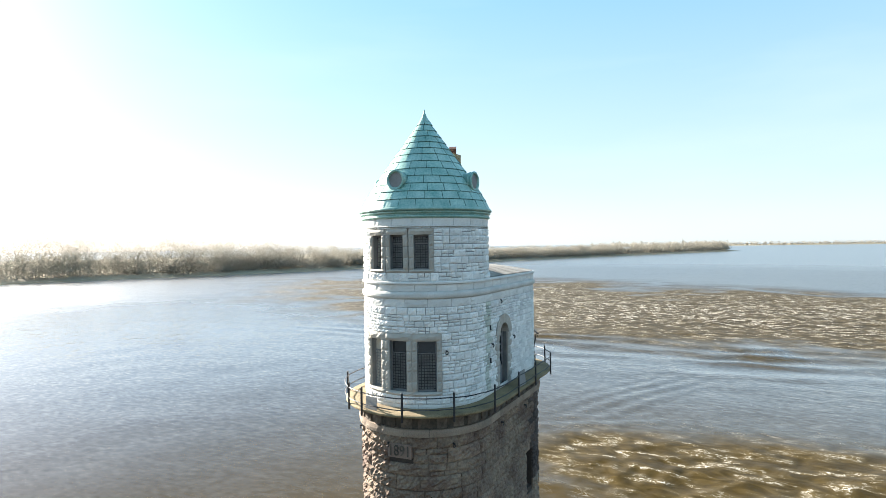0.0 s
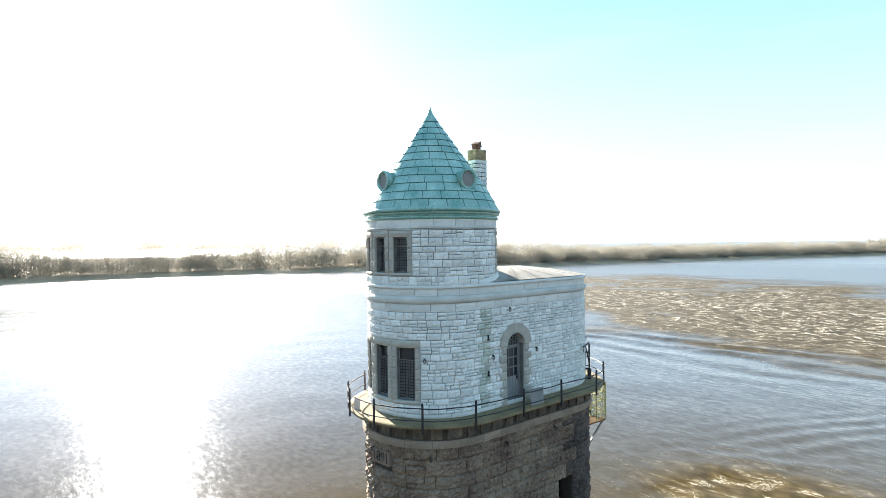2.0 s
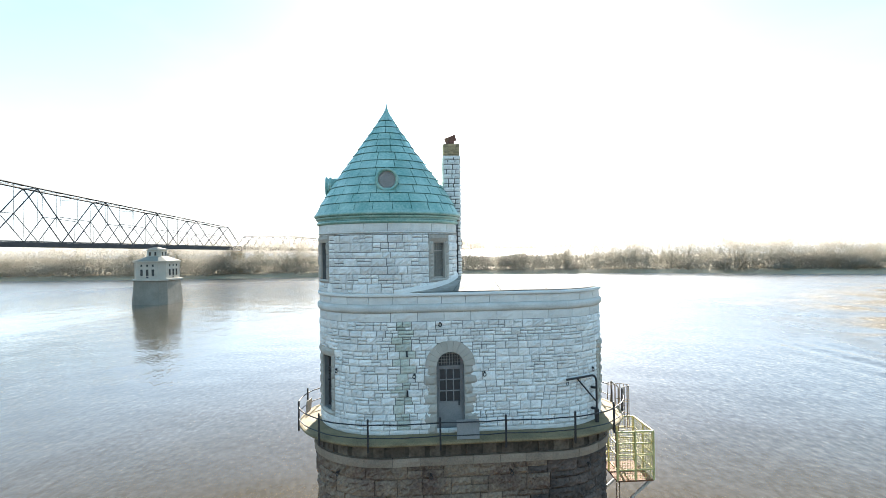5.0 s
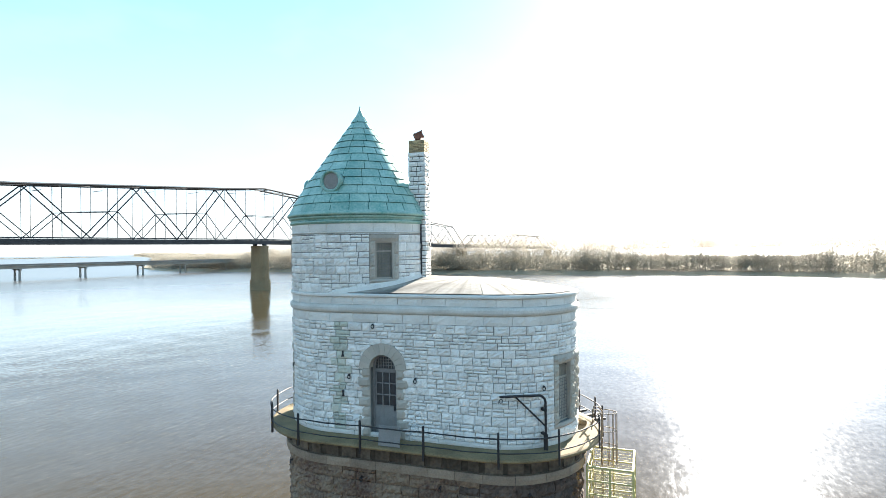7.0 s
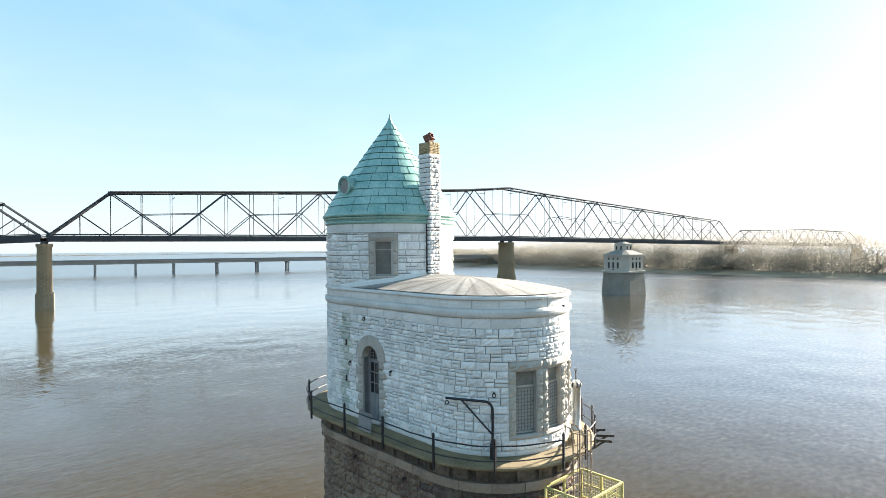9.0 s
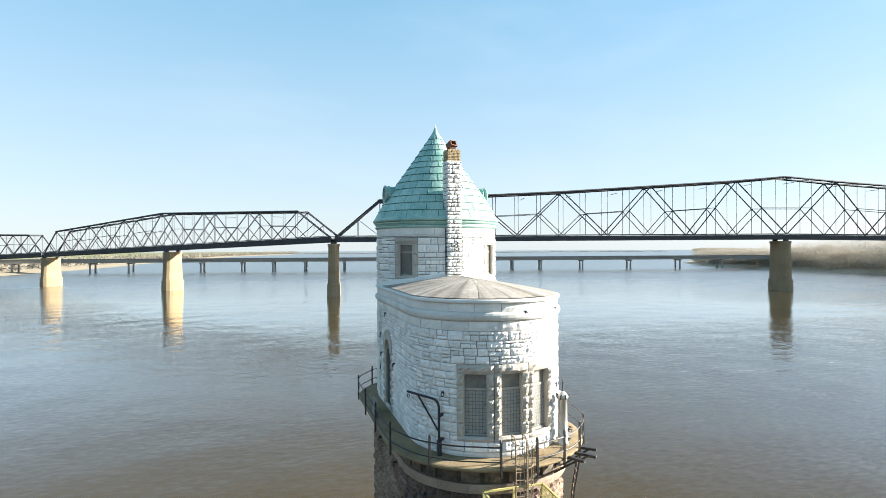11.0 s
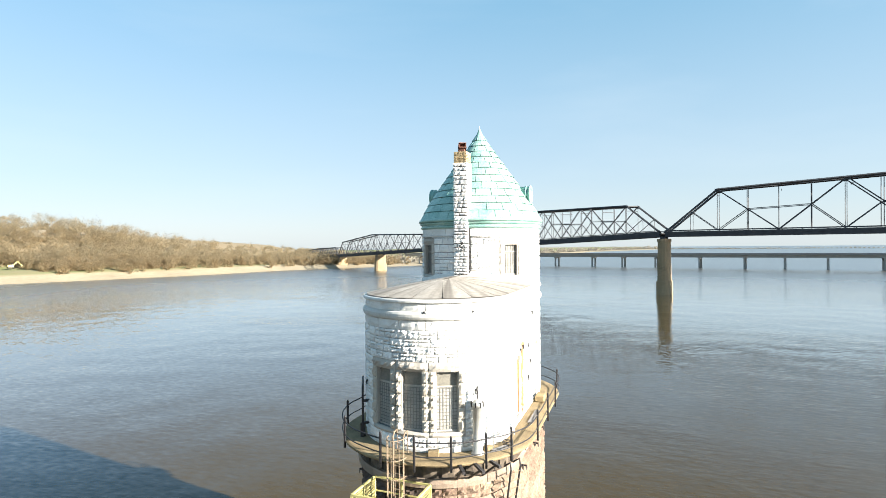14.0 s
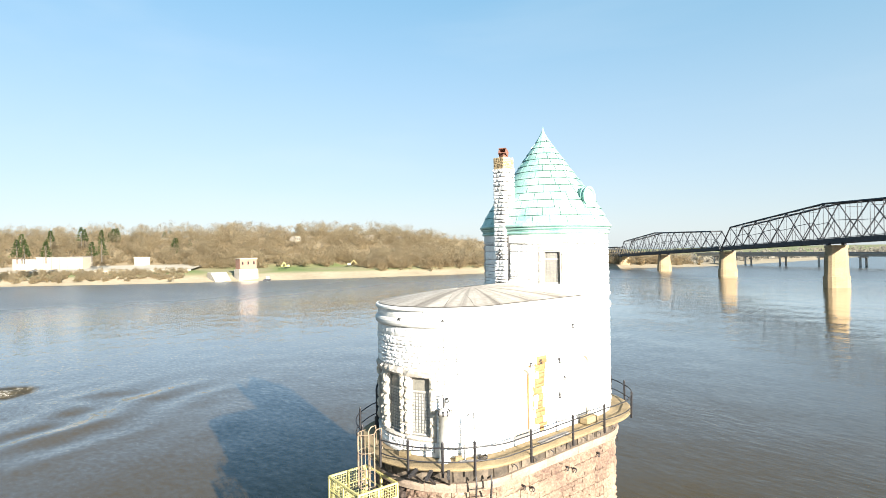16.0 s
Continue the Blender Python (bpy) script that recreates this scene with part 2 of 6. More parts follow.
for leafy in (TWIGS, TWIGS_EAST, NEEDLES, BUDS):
    # thin twigs let some light through, which also pales backlit woods like haze
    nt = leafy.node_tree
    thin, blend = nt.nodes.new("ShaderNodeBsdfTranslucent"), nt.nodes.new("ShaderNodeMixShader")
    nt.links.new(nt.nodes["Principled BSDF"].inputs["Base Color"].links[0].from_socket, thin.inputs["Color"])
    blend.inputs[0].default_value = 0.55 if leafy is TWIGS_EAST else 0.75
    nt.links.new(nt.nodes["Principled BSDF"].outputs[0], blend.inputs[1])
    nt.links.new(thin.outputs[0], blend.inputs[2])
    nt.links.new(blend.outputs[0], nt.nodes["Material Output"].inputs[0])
BARK = material("grey bark", (0.06, 0.05, 0.04), (0.16, 0.14, 0.11), 0.95, scale=1, fine=8, bump=0.5)
REDBRICK = material("red brick wall", (0.2, 0.1, 0.07), (0.36, 0.21, 0.15), 0.9, scale=0.4, fine=4, bump=0.3)

# streaks of rust over one stretch of the sunny wall stay on the stone material's own pieces
# pale tan puts sunlight on some panes and recess shade into the colour
TAN_PANEL = material("pale tan panel", (0.42, 0.37, 0.29), (0.62, 0.57, 0.47), 0.85, scale=2, fine=24, bump=0.2)
RUSTSTAIN = material("rust stained limestone", (0.13, 0.055, 0.018), (0.42, 0.27, 0.12), 0.9, scale=2.6, fine=18, bump=0.5, dist=0.03, vary=0.1)


def bank_material():
    """Shore ground: wet mud at the water, pale sand, then dry grass and lawn."""
    m = material("river bank", (0.22, 0.175, 0.11), (0.38, 0.32, 0.22), 0.95, scale=0.03, fine=0.3, bump=0.4, dist=0.3)
    t = m.node_tree
    n, link = t.nodes, t.links.new
    bsdf = n["Principled BSDF"]
    sand = bsdf.inputs["Base Color"].links[0].from_socket
    pos, sep = n.new("ShaderNodeNewGeometry"), n.new("ShaderNodeSeparateXYZ")
    link(pos.outputs["Position"], sep.inputs[0])
    spot = n.new("ShaderNodeTexNoise")
    spot.inputs["Scale"].default_value = 0.02
    link(pos.outputs["Position"], spot.inputs["Vector"])
    add = n.new("ShaderNodeMath")
    add.operation = "MULTIPLY_ADD"
    add.inputs[1].default_value = 5.0
    link(spot.outputs[0], add.inputs[0])
    link(sep.outputs[2], add.inputs[2])
    rng = n.new("ShaderNodeMapRange")
    rng.inputs[1].default_value, rng.inputs[2].default_value = 6.2, 8.0
    link(add.outputs[0], rng.inputs[0])
    grass = n.new("ShaderNodeValToRGB")
    grass.color_ramp.elements[0].color, grass.color_ramp.elements[1].color = (0.1, 0.14, 0.035, 1), (0.2, 0.18, 0.09, 1)
    grass.color_ramp.elements[0].position, grass.color_ramp.elements[1].position = 0.4, 0.6
    link(spot.outputs[0], grass.inputs[0])
    mix = n.new("ShaderNodeMix")
    mix.data_type = "RGBA"
    link(rng.outputs[0], mix.inputs[0])
    link(sand, mix.inputs[6])
    link(grass.outputs[0], mix.inputs[7])
    high, litter = n.new("ShaderNodeMapRange"), n.new("ShaderNodeMix")
    high.inputs[1].default_value, high.inputs[2].default_value = 11.5, 14.0
    link(add.outputs[0], high.inputs[0])
    litter.data_type = "RGBA"
    litter.inputs[7].default_value = (0.22, 0.17, 0.1, 1)
    link(high.outputs[0], litter.inputs[0])
    link(mix.outputs[2], litter.inputs[6])
    link(litter.outputs[2], bsdf.inputs["Base Color"])
    return m


BANK = bank_material()


def water_material():
    """Muddy river: brown body, sky in its ripples, pale foam where the bed is rocky."""
    m = bpy.data.materials.new("muddy river water")
    m.use_nodes = True
    t = m.node_tree
    n, link = t.nodes, t.links.new
    bsdf = n["Principled BSDF"]
    pos, rap = n.new("ShaderNodeNewGeometry"), n.new("ShaderNodeAttribute")
    rap.attribute_name = "rapids"
    spray = n.new("ShaderNodeAttribute")
    spray.attribute_name = "spray"

    def noise_node(scale, stretch, detail=4.0, turn=62.0, distort=0.0):
        mp, k = n.new("ShaderNodeMapping"), n.new("ShaderNodeTexNoise")
        mp.vector_type = "TEXTURE"
        mp.inputs["Rotation"].default_value = (0, 0, radians(turn))
        mp.inputs["Scale"].default_value = stretch
        k.inputs["Scale"].default_value, k.inputs["Detail"].default_value = scale, detail
        k.inputs["Distortion"].default_value = distort
        link(pos.outputs["Position"], mp.inputs["Vector"])
        link(mp.outputs[0], k.inputs["Vector"])
        return k.outputs[0]

    def calc(op, a, b):
        k = n.new("ShaderNodeMath")
        k.operation = op
        for i, v in enumerate((a, b)):
            if isinstance(v, (int, float)):
                k.inputs[i].default_value = v
            else:
                link(v, k.inputs[i])
        return k.outputs[0]

    chopped = n.new("ShaderNodeAttribute")
    chopped.attribute_name = "chop"
    swirl = noise_node(0.012, (2.2, 1, 1), 3, distort=1.2)
    ripple = noise_node(1.1, (1, 2.2, 1), 5)
    chop = noise_node(0.34, (1, 2.4, 1), 4, distort=0.5)
    swell = noise_node(0.05, (1, 2.4, 1), 2, turn=80.0, distort=0.8)
    wild = noise_node(0.62, (1.0, 1.9, 1), 10, distort=0.9)
    lines = noise_node(1.3, (1.0, 1.7, 1), 9, distort=1.6)
    torn = n.new("ShaderNodeMapRange")
    torn.interpolation_type = "SMOOTHSTEP"
    torn.inputs[1].default_value, torn.inputs[2].default_value = 0.36, 0.58
    torn.inputs[3].default_value, torn.inputs[4].default_value = 0.4, 1.0
    link(noise_node(0.05, (1.0, 1.8, 1), 5, distort=1.0), torn.inputs[0])
    fac = calc("MULTIPLY", rap.outputs["Fac"], torn.outputs[0])
    foam = calc("MULTIPLY", spray.outputs["Fac"], torn.outputs[0])
    # cat's paws: patches of sharper ripple on calm water
    paw = n.new("ShaderNodeMapRange")
    paw.interpolation_type = "SMOOTHSTEP"
    paw.inputs[1].default_value, paw.inputs[2].default_value = 0.46, 0.66
    paw.inputs[3].default_value, paw.inputs[4].default_value = 0.5, 1.5
    link(noise_node(0.022, (1.0, 3.0, 1), 5, distort=0.8), paw.inputs[0])
    rough_patch = calc("ADD", paw.outputs[0], calc("MULTIPLY", chopped.outputs["Fac"], 2.0))
    height = calc("MULTIPLY", ripple, calc("MULTIPLY", rough_patch, 0.56))
    height = calc("ADD", height, calc("MULTIPLY", chop, calc("MULTIPLY", rough_patch, 0.72)))
    height = calc("ADD", height, calc("MULTIPLY", swell, 0.45))
    height = calc("ADD", height, calc("MULTIPLY", wild, calc("MULTIPLY", fac, 2.0)))
    b = n.new("ShaderNodeBump")
    b.inputs["Strength"].default_value, b.inputs["Distance"].default_value = 0.36, 0.2
    b.inputs["Filter Width"].default_value = 0.05
    link(height, b.inputs["Height"])
    # small facets that tilt each way, steeper where the water is choppy
    facet_map, facet = n.new("ShaderNodeMapping"), n.new("ShaderNodeTexNoise")
    facet_map.vector_type = "TEXTURE"
    facet_map.inputs["Rotation"].default_value, facet_map.inputs["Scale"].default_value = (0, 0, radians(62)), (1, 2.0, 1)
    facet.inputs["Scale"].default_value, facet.inputs["Detail"].default_value = 1.9, 4
    link(pos.outputs["Position"], facet_map.inputs["Vector"])
    link(facet_map.outputs[0], facet.inputs["Vector"])
    lean, tilt, steep, up = (n.new("ShaderNodeVectorMath") for _ in range(4))
    lean.operation, tilt.operation, up.operation = "SUBTRACT", "MULTIPLY", "NORMALIZE"
    lean.inputs[1].default_value = (0.5, 0.5, 0.5)
    link(facet.outputs["Color"], lean.inputs[0])
    slope = n.new("ShaderNodeCombineXYZ")
    steepness = calc("ADD", 0.12, calc("MULTIPLY", chopped.outputs["Fac"], 0.42))
    link(steepness, slope.inputs[0])
    link(steepness, slope.inputs[1])
    link(lean.outputs[0], tilt.inputs[0])
    link(slope.outputs[0], tilt.inputs[1])
    link(tilt.outputs[0], steep.inputs[0])
    link(pos.outputs["Normal"], steep.inputs[1])
    link(steep.outputs[0], up.inputs[0])
    link(up.outputs[0], b.inputs["Normal"])
    link(b.outputs[0], bsdf.inputs["Normal"])
    body = n.new("ShaderNodeValToRGB")
    body.color_ramp.elements[0].color, body.color_ramp.elements[1].color = (0.053, 0.034, 0.008, 1), (0.066, 0.043, 0.011, 1)
    body.color_ramp.elements[0].position, body.color_ramp.elements[1].position = 0.3, 0.7
    link(swirl, body.inputs[0])
    churn = n.new("ShaderNodeMix")
    churn.data_type = "RGBA"
    silt = n.new("ShaderNodeValToRGB")
    silt.color_ramp.elements[0].color, silt.color_ramp.elements[1].color = (0.042, 0.029, 0.01, 1), (0.125, 0.09, 0.038, 1)
    silt.color_ramp.elements[0].position, silt.color_ramp.elements[1].position = 0.4, 0.72
    link(wild, silt.inputs[0])
    link(silt.outputs[0], churn.inputs[7])
    edge = n.new("ShaderNodeMapRange")
    edge.inputs[1].default_value, edge.inputs[2].default_value = 0.08, 0.4
    link(fac, edge.inputs[0])
    link(calc("MULTIPLY", edge.outputs[0], 0.8), churn.inputs[0])
    link(body.outputs[0], churn.inputs[6])
    # thin lines of foam where the water breaks
    fleck = calc("SUBTRACT", 34.0, calc("MULTIPLY", calc("MINIMUM", spray.outputs["Fac"], 1.0), 17.0))
    crest = calc("MAXIMUM", 0.0, calc("SUBTRACT", 1.0, calc("MULTIPLY", calc("ABSOLUTE", calc("SUBTRACT", lines, 0.5), 0.0), fleck)))
    patch = n.new("ShaderNodeMapRange")
    patch.inputs[1].default_value, patch.inputs[2].default_value = 0.52, 0.66
    link(wild, patch.inputs[0])
    froth = calc("MINIMUM", 1.0, calc("MULTIPLY", calc("MULTIPLY", crest, patch.outputs[0]), calc("MULTIPLY", foam, 2.4)))
    mix = n.new("ShaderNodeMix")
    mix.data_type = "RGBA"
    mix.inputs[7].default_value = (0.62, 0.57, 0.48, 1)
    link(froth, mix.inputs[0])
    link(churn.outputs[2], mix.inputs[6])
    link(mix.outputs[2], bsdf.inputs["Base Color"])
    link(calc("ADD", calc("ADD", 0.08, calc("MULTIPLY", chopped.outputs["Fac"], 0.24)), calc("ADD", calc("MULTIPLY", edge.outputs[0], 0.5), calc("MULTIPLY", froth, 0.3))), bsdf.inputs["Roughness"])
    bsdf.inputs["Specular Tint"].default_value = (0.18, 0.52, 1.0, 1)
    bsdf.inputs["Coat IOR"].default_value = 1.3
    slant, gloss = n.new("ShaderNodeLayerWeight"), n.new("ShaderNodeMapRange")
    slant.inputs["Blend"].default_value = 0.5
    gloss.inputs[1].default_value, gloss.inputs[2].default_value = 0.68, 0.9
    gloss.inputs[3].default_value, gloss.inputs[4].default_value = 0.0, 1.0
    link(slant.outputs["Facing"], gloss.inputs[0])
    sheen = n.new("ShaderNodeMapRange")
    sheen.inputs[1].default_value, sheen.inputs[2].default_value = 0.56, 0.8
    sheen.inputs[3].default_value, sheen.inputs[4].default_value = 0.2, 1.8
    link(slant.outputs["Facing"], sheen.inputs[0])
    link(calc("MULTIPLY", sheen.outputs[0], calc("SUBTRACT", 1.0, calc("MULTIPLY", edge.outputs[0], 0.75))), bsdf.inputs["Specular IOR Level"])
    link(calc("MULTIPLY", gloss.outputs[0], calc("SUBTRACT", 1.0, edge.outputs[0])), bsdf.inputs["Coat Weight"])
    link(calc("ADD", 0.07, calc("MULTIPLY", chopped.outputs["Fac"], 0.33)), bsdf.inputs["Coat Roughness"])
    link(b.outputs[0], bsdf.inputs["Coat Normal"])
    bsdf.inputs["IOR"].default_value = 1.34
    return m


WATER = water_material()

# ---- tools ----


def part(name, bm, mat, parent=None, label="", smooth=False):
    me = bpy.data.meshes.new(name)
    bm.to_mesh(me)
    bm.free()
    me.materials.append(mat)
    if smooth:
        me.shade_smooth()
    ob = new(name, me)
    ob.parent = parent
    return tagged(ob, label)


def thing(name, label, category, m=None, group="", kind=""):
    ob = new(name)
    ob.empty_display_size = 0.2
    if m is not None:
        ob.matrix_world = m
    return tagged(ob, label, category, group, kind)


def quad_strip(bm, a, b, close=False):
    n = len(a)
    for i in range(n if close else n - 1):
        j = (i + 1) % n
        try:
            bm.faces.new((a[i], a[j], b[j], b[i]))
        except ValueError:
            pass


def box(bm, x0, x1, y0, y1, z0, z1, m=None):
    vs = [Vector((x, y, z)) for z in (z0, z1) for x, y in ((x0, y0), (x1, y0), (x1, y1), (x0, y1))]
    vs = [bm.verts.new(m @ v if m else v) for v in vs]
    for f in ((3, 2, 1, 0), (4, 5, 6, 7), (0, 1, 5, 4), (1, 2, 6, 5), (2, 3, 7, 6), (3, 0, 4, 7)):
        bm.faces.new([vs[i] for i in f])


def bar(bm, p, q, w, h=None, up=(0, 0, 1)):
    """A straight bar of the section w by h from p to q."""
    p, q = Vector(p), Vector(q)
    d = (q - p).normalized()
    up = Vector(up)
    if abs(d.dot(up)) > 0.98:
        up = Vector((1, 0, 0))
    a = d.cross(up).normalized() * (w / 2)
    b = a.cross(d).normalized() * ((h or w) / 2)
    r0 = [bm.verts.new(p + s * a + t * b) for s, t in ((-1, -1), (1, -1), (1, 1), (-1, 1))]
    r1 = [bm.verts.new(q + s * a + t * b) for s, t in ((-1, -1), (1, -1), (1, 1), (-1, 1))]
    quad_strip(bm, r0, r1, True)
    bm.faces.new(r0[::-1])
    bm.faces.new(r1)


def tube(bm, pts, r, n=6, close=False):
    """A round tube along points."""
    pts = [Vector(p) for p in pts]
    rings = []
    for i, p in enumerate(pts):
        a = pts[i - 1] if i or close else p
        b = pts[(i + 1) % len(pts)] if i < len(pts) - 1 or close else p
        d = (b - a).normalized()
        up = Vector((0, 0, 1)) if abs(d.z) < 0.95 else Vector((1, 0, 0))
        x = d.cross(up).normalized()
        y = x.cross(d)
        rr = r[i] if isinstance(r, (list, tuple)) else r
        rings.append([bm.verts.new(p + rr * (math.cos(k * math.tau / n) * x + math.sin(k * math.tau / n) * y)) for k in range(n)])
    for a, b in zip(rings, rings[1:]):
        quad_strip(bm, a, b, True)
    if close:
        quad_strip(bm, rings[-1], rings[0], True)
    else:
        bm.faces.new(rings[0][::-1])
        bm.faces.new(rings[-1])


def lathe(bm, profile, n=48, centre=(0, 0), a0=0.0, a1=math.tau):
    full = abs(a1 - a0 - math.tau) < 1e-6
    count = n if full else n + 1
    rings = []
    for r, z in profile:
        rings.append([bm.verts.new((centre[0] + r * math.cos(a0 + (a1 - a0) * k / n), centre[1] + r * math.sin(a0 + (a1 - a0) * k / n), z)) for k in range(count)])
    for a, b in zip(rings, rings[1:]):
        quad_strip(bm, a, b, full)
    return rings


# ---- plan of the tower: two half circles joined by straight sides ----
R, LONG, AXIS = 3.28, 7.0, 62.0
ARC = math.pi * R
AROUND = 2 * ARC + 2 * LONG


def oval(u, off=0.0):
    """Place and outward way on the long oval plan; u runs along the wall face from the sunny side round the front."""
    u %= AROUND
    if u < ARC:
        a, c = math.pi / 2 + u / R, 0.0
    elif u < ARC + LONG:
        return Vector((u - ARC, -R - off, 0)), Vector((0, -1, 0))
    elif u < 2 * ARC + LONG:
        a, c = -math.pi / 2 + (u - ARC - LONG) / R, LONG
    else:
        return Vector((LONG - (u - 2 * ARC - LONG), R + off, 0)), Vector((0, 1, 0))
    n = Vector((math.cos(a), math.sin(a), 0))
    return Vector((c, 0, 0)) + n * (R + off), n


def drum(u, off=0.0):
    n = Vector((math.cos(u / R), math.sin(u / R), 0))
    return n * (R + off), n


def front_u(theta):
    return radians(360 - theta - 90) * R


def rear_u(theta):
    return ARC + LONG + radians(90 - theta) * R


def door_u(s):
    return ARC + s


def sunny_u(s):
    return 2 * ARC + LONG + (LONG - s)


def facing(plan, u, z, off=0.0):
    """A frame on the wall: x along it, y outward, z up."""
    p, n = plan(u, off)
    t = Vector((-n.y, n.x, 0))
    return Matrix(((t.x, n.x, 0, p.x), (t.y, n.y, 0, p.y), (0, 0, 1, z), (0, 0, 0, 1)))


def oval_ring(off, z, step=0.35):
    n = int(AROUND / step)
    return [(*oval(AROUND * k / n, off)[0].xy, z) for k in range(n)]


def oval_sweep(bm, profile, step=0.3):
    """A moulding round the oval plan from a profile of (offset, z)."""
    rings = [[bm.verts.new(p) for p in oval_ring(o, z, step)] for o, z in profile]
    for a, b in zip(rings, rings[1:]):
        quad_strip(bm, a, b, True)
    return rings


def stone(bm, plan, u0, u1, z0, z1, rough, rnd, cell=0.1, gap=0.012, base=0.025, back=-0.07):
    """One block on a wall: proud, uneven face and sides that go back into the joint."""
    u0, u1, z0, z1 = u0 + gap, u1 - gap, z0 + gap, z1 - gap
    nu, nz = max(2, min(12, round((u1 - u0) / cell))), max(2, min(6, round((z1 - z0) / cell)))
    grid = []
    for j in range(nz + 1):
        row = []
        for i in range(nu + 1):
            edge = i in (0, nu) or j in (0, nz)
            du = 0 if i in (0, nu) else rnd.uniform(-0.2, 0.2) / nu
            dz = 0 if j in (0, nz) else rnd.uniform(-0.2, 0.2) / nz
            off = rnd.uniform(0.0, rough * 0.4) + (base * 0.3 if base < 0.1 else base - 0.02) if edge else base + rnd.uniform(0.1, 1.0) * rough
            p, _ = plan(u0 + (u1 - u0) * (i / nu + du), off)
            row.append(bm.verts.new((p.x, p.y, z0 + (z1 - z0) * (j / nz + dz))))
        grid.append(row)
    for a, b in zip(grid, grid[1:]):
        quad_strip(bm, a, b)
    rim = [(i, 0) for i in range(nu)] + [(nu, j) for j in range(nz)] + [(i, nz) for i in range(nu, 0, -1)] + [(0, j) for j in range(nz, 0, -1)]
    low = []
    for i, j in rim:
        p, _ = plan(u0 + (u1 - u0) * i / nu, back)
        low.append(bm.verts.new((p.x, p.y, z0 + (z1 - z0) * j / nz)))
    quad_strip(bm, [grid[j][i] for i, j in rim][::-1], low[::-1], True)


def rubble(length, bands, holes, rnd, wide=(0.36, 0.7), split=0.4):
    """Blocks (u0, u1, z0, z1) in broken courses that leave the holes free: tall blocks between stacks of two or three flat ones."""
    out = []
    for z0, z1 in bands:
        for a, b in free_runs(length, z0, z1, holes):
            u = a
            while u < b - 1e-6:
                w = rnd.uniform(*wide)
                v = b if b - u < w * 1.45 else u + w
                if z1 - z0 > 0.27 and rnd.random() < split:
                    f = rnd.choice((0.38, 0.5, 0.62))
                    cuts = [z0, z0 + (z1 - z0) * f, z1]
                    for za, zb in zip(cuts, cuts[1:]):
                        n = 1 if v - u < 0.5 else rnd.choice((1, 2, 2)) if v - u < 0.9 else 2
                        um = u + (v - u) * rnd.uniform(0.35, 0.65)
                        out += [(u, v, za, zb)] if n == 1 else [(u, um, za, zb), (um, v, za, zb)]
                else:
                    out.append((u, v, z0, z1))
                u = v
    return out


def free_runs(length, z0, z1, holes):
    runs = [(0.0, length)]
    zc = (z0 + z1) / 2
    for h in holes:
        span = h(zc, z0, z1)
        if not span:
            continue
        nxt = []
        for a, b in runs:
            if span[1] <= a or span[0] >= b:
                nxt.append((a, b))
                continue
            if span[0] - a > 0.08:
                nxt.append((a, span[0]))
            if b - span[1] > 0.08:
                nxt.append((span[1], b))
        runs = nxt
    return runs


def rect_hole(uc, half, z0, z1):
    return lambda zc, a, b: (uc - half, uc + half) if z0 - 1e-3 < zc < z1 + 1e-3 else None


def arch_hole(uc, half, z0, spring):
    def span(zc, a, b):
        if zc < z0 or a >= spring + half:
            return None
        d = max(0.0, a - spring)
        w = half if d <= 0 else math.sqrt(max(0.0, half * half - d * d))
        return (uc - w, uc + w)
    return span


def courses(z0, z1, height, rnd):
    n = max(1, round((z1 - z0) / height))
    cuts = [z0 + (z1 - z0) * (k + (rnd.uniform(-0.16, 0.16) if 0 < k < n else 0)) / n for k in range(n + 1)]
    return list(zip(cuts, cuts[1:]))


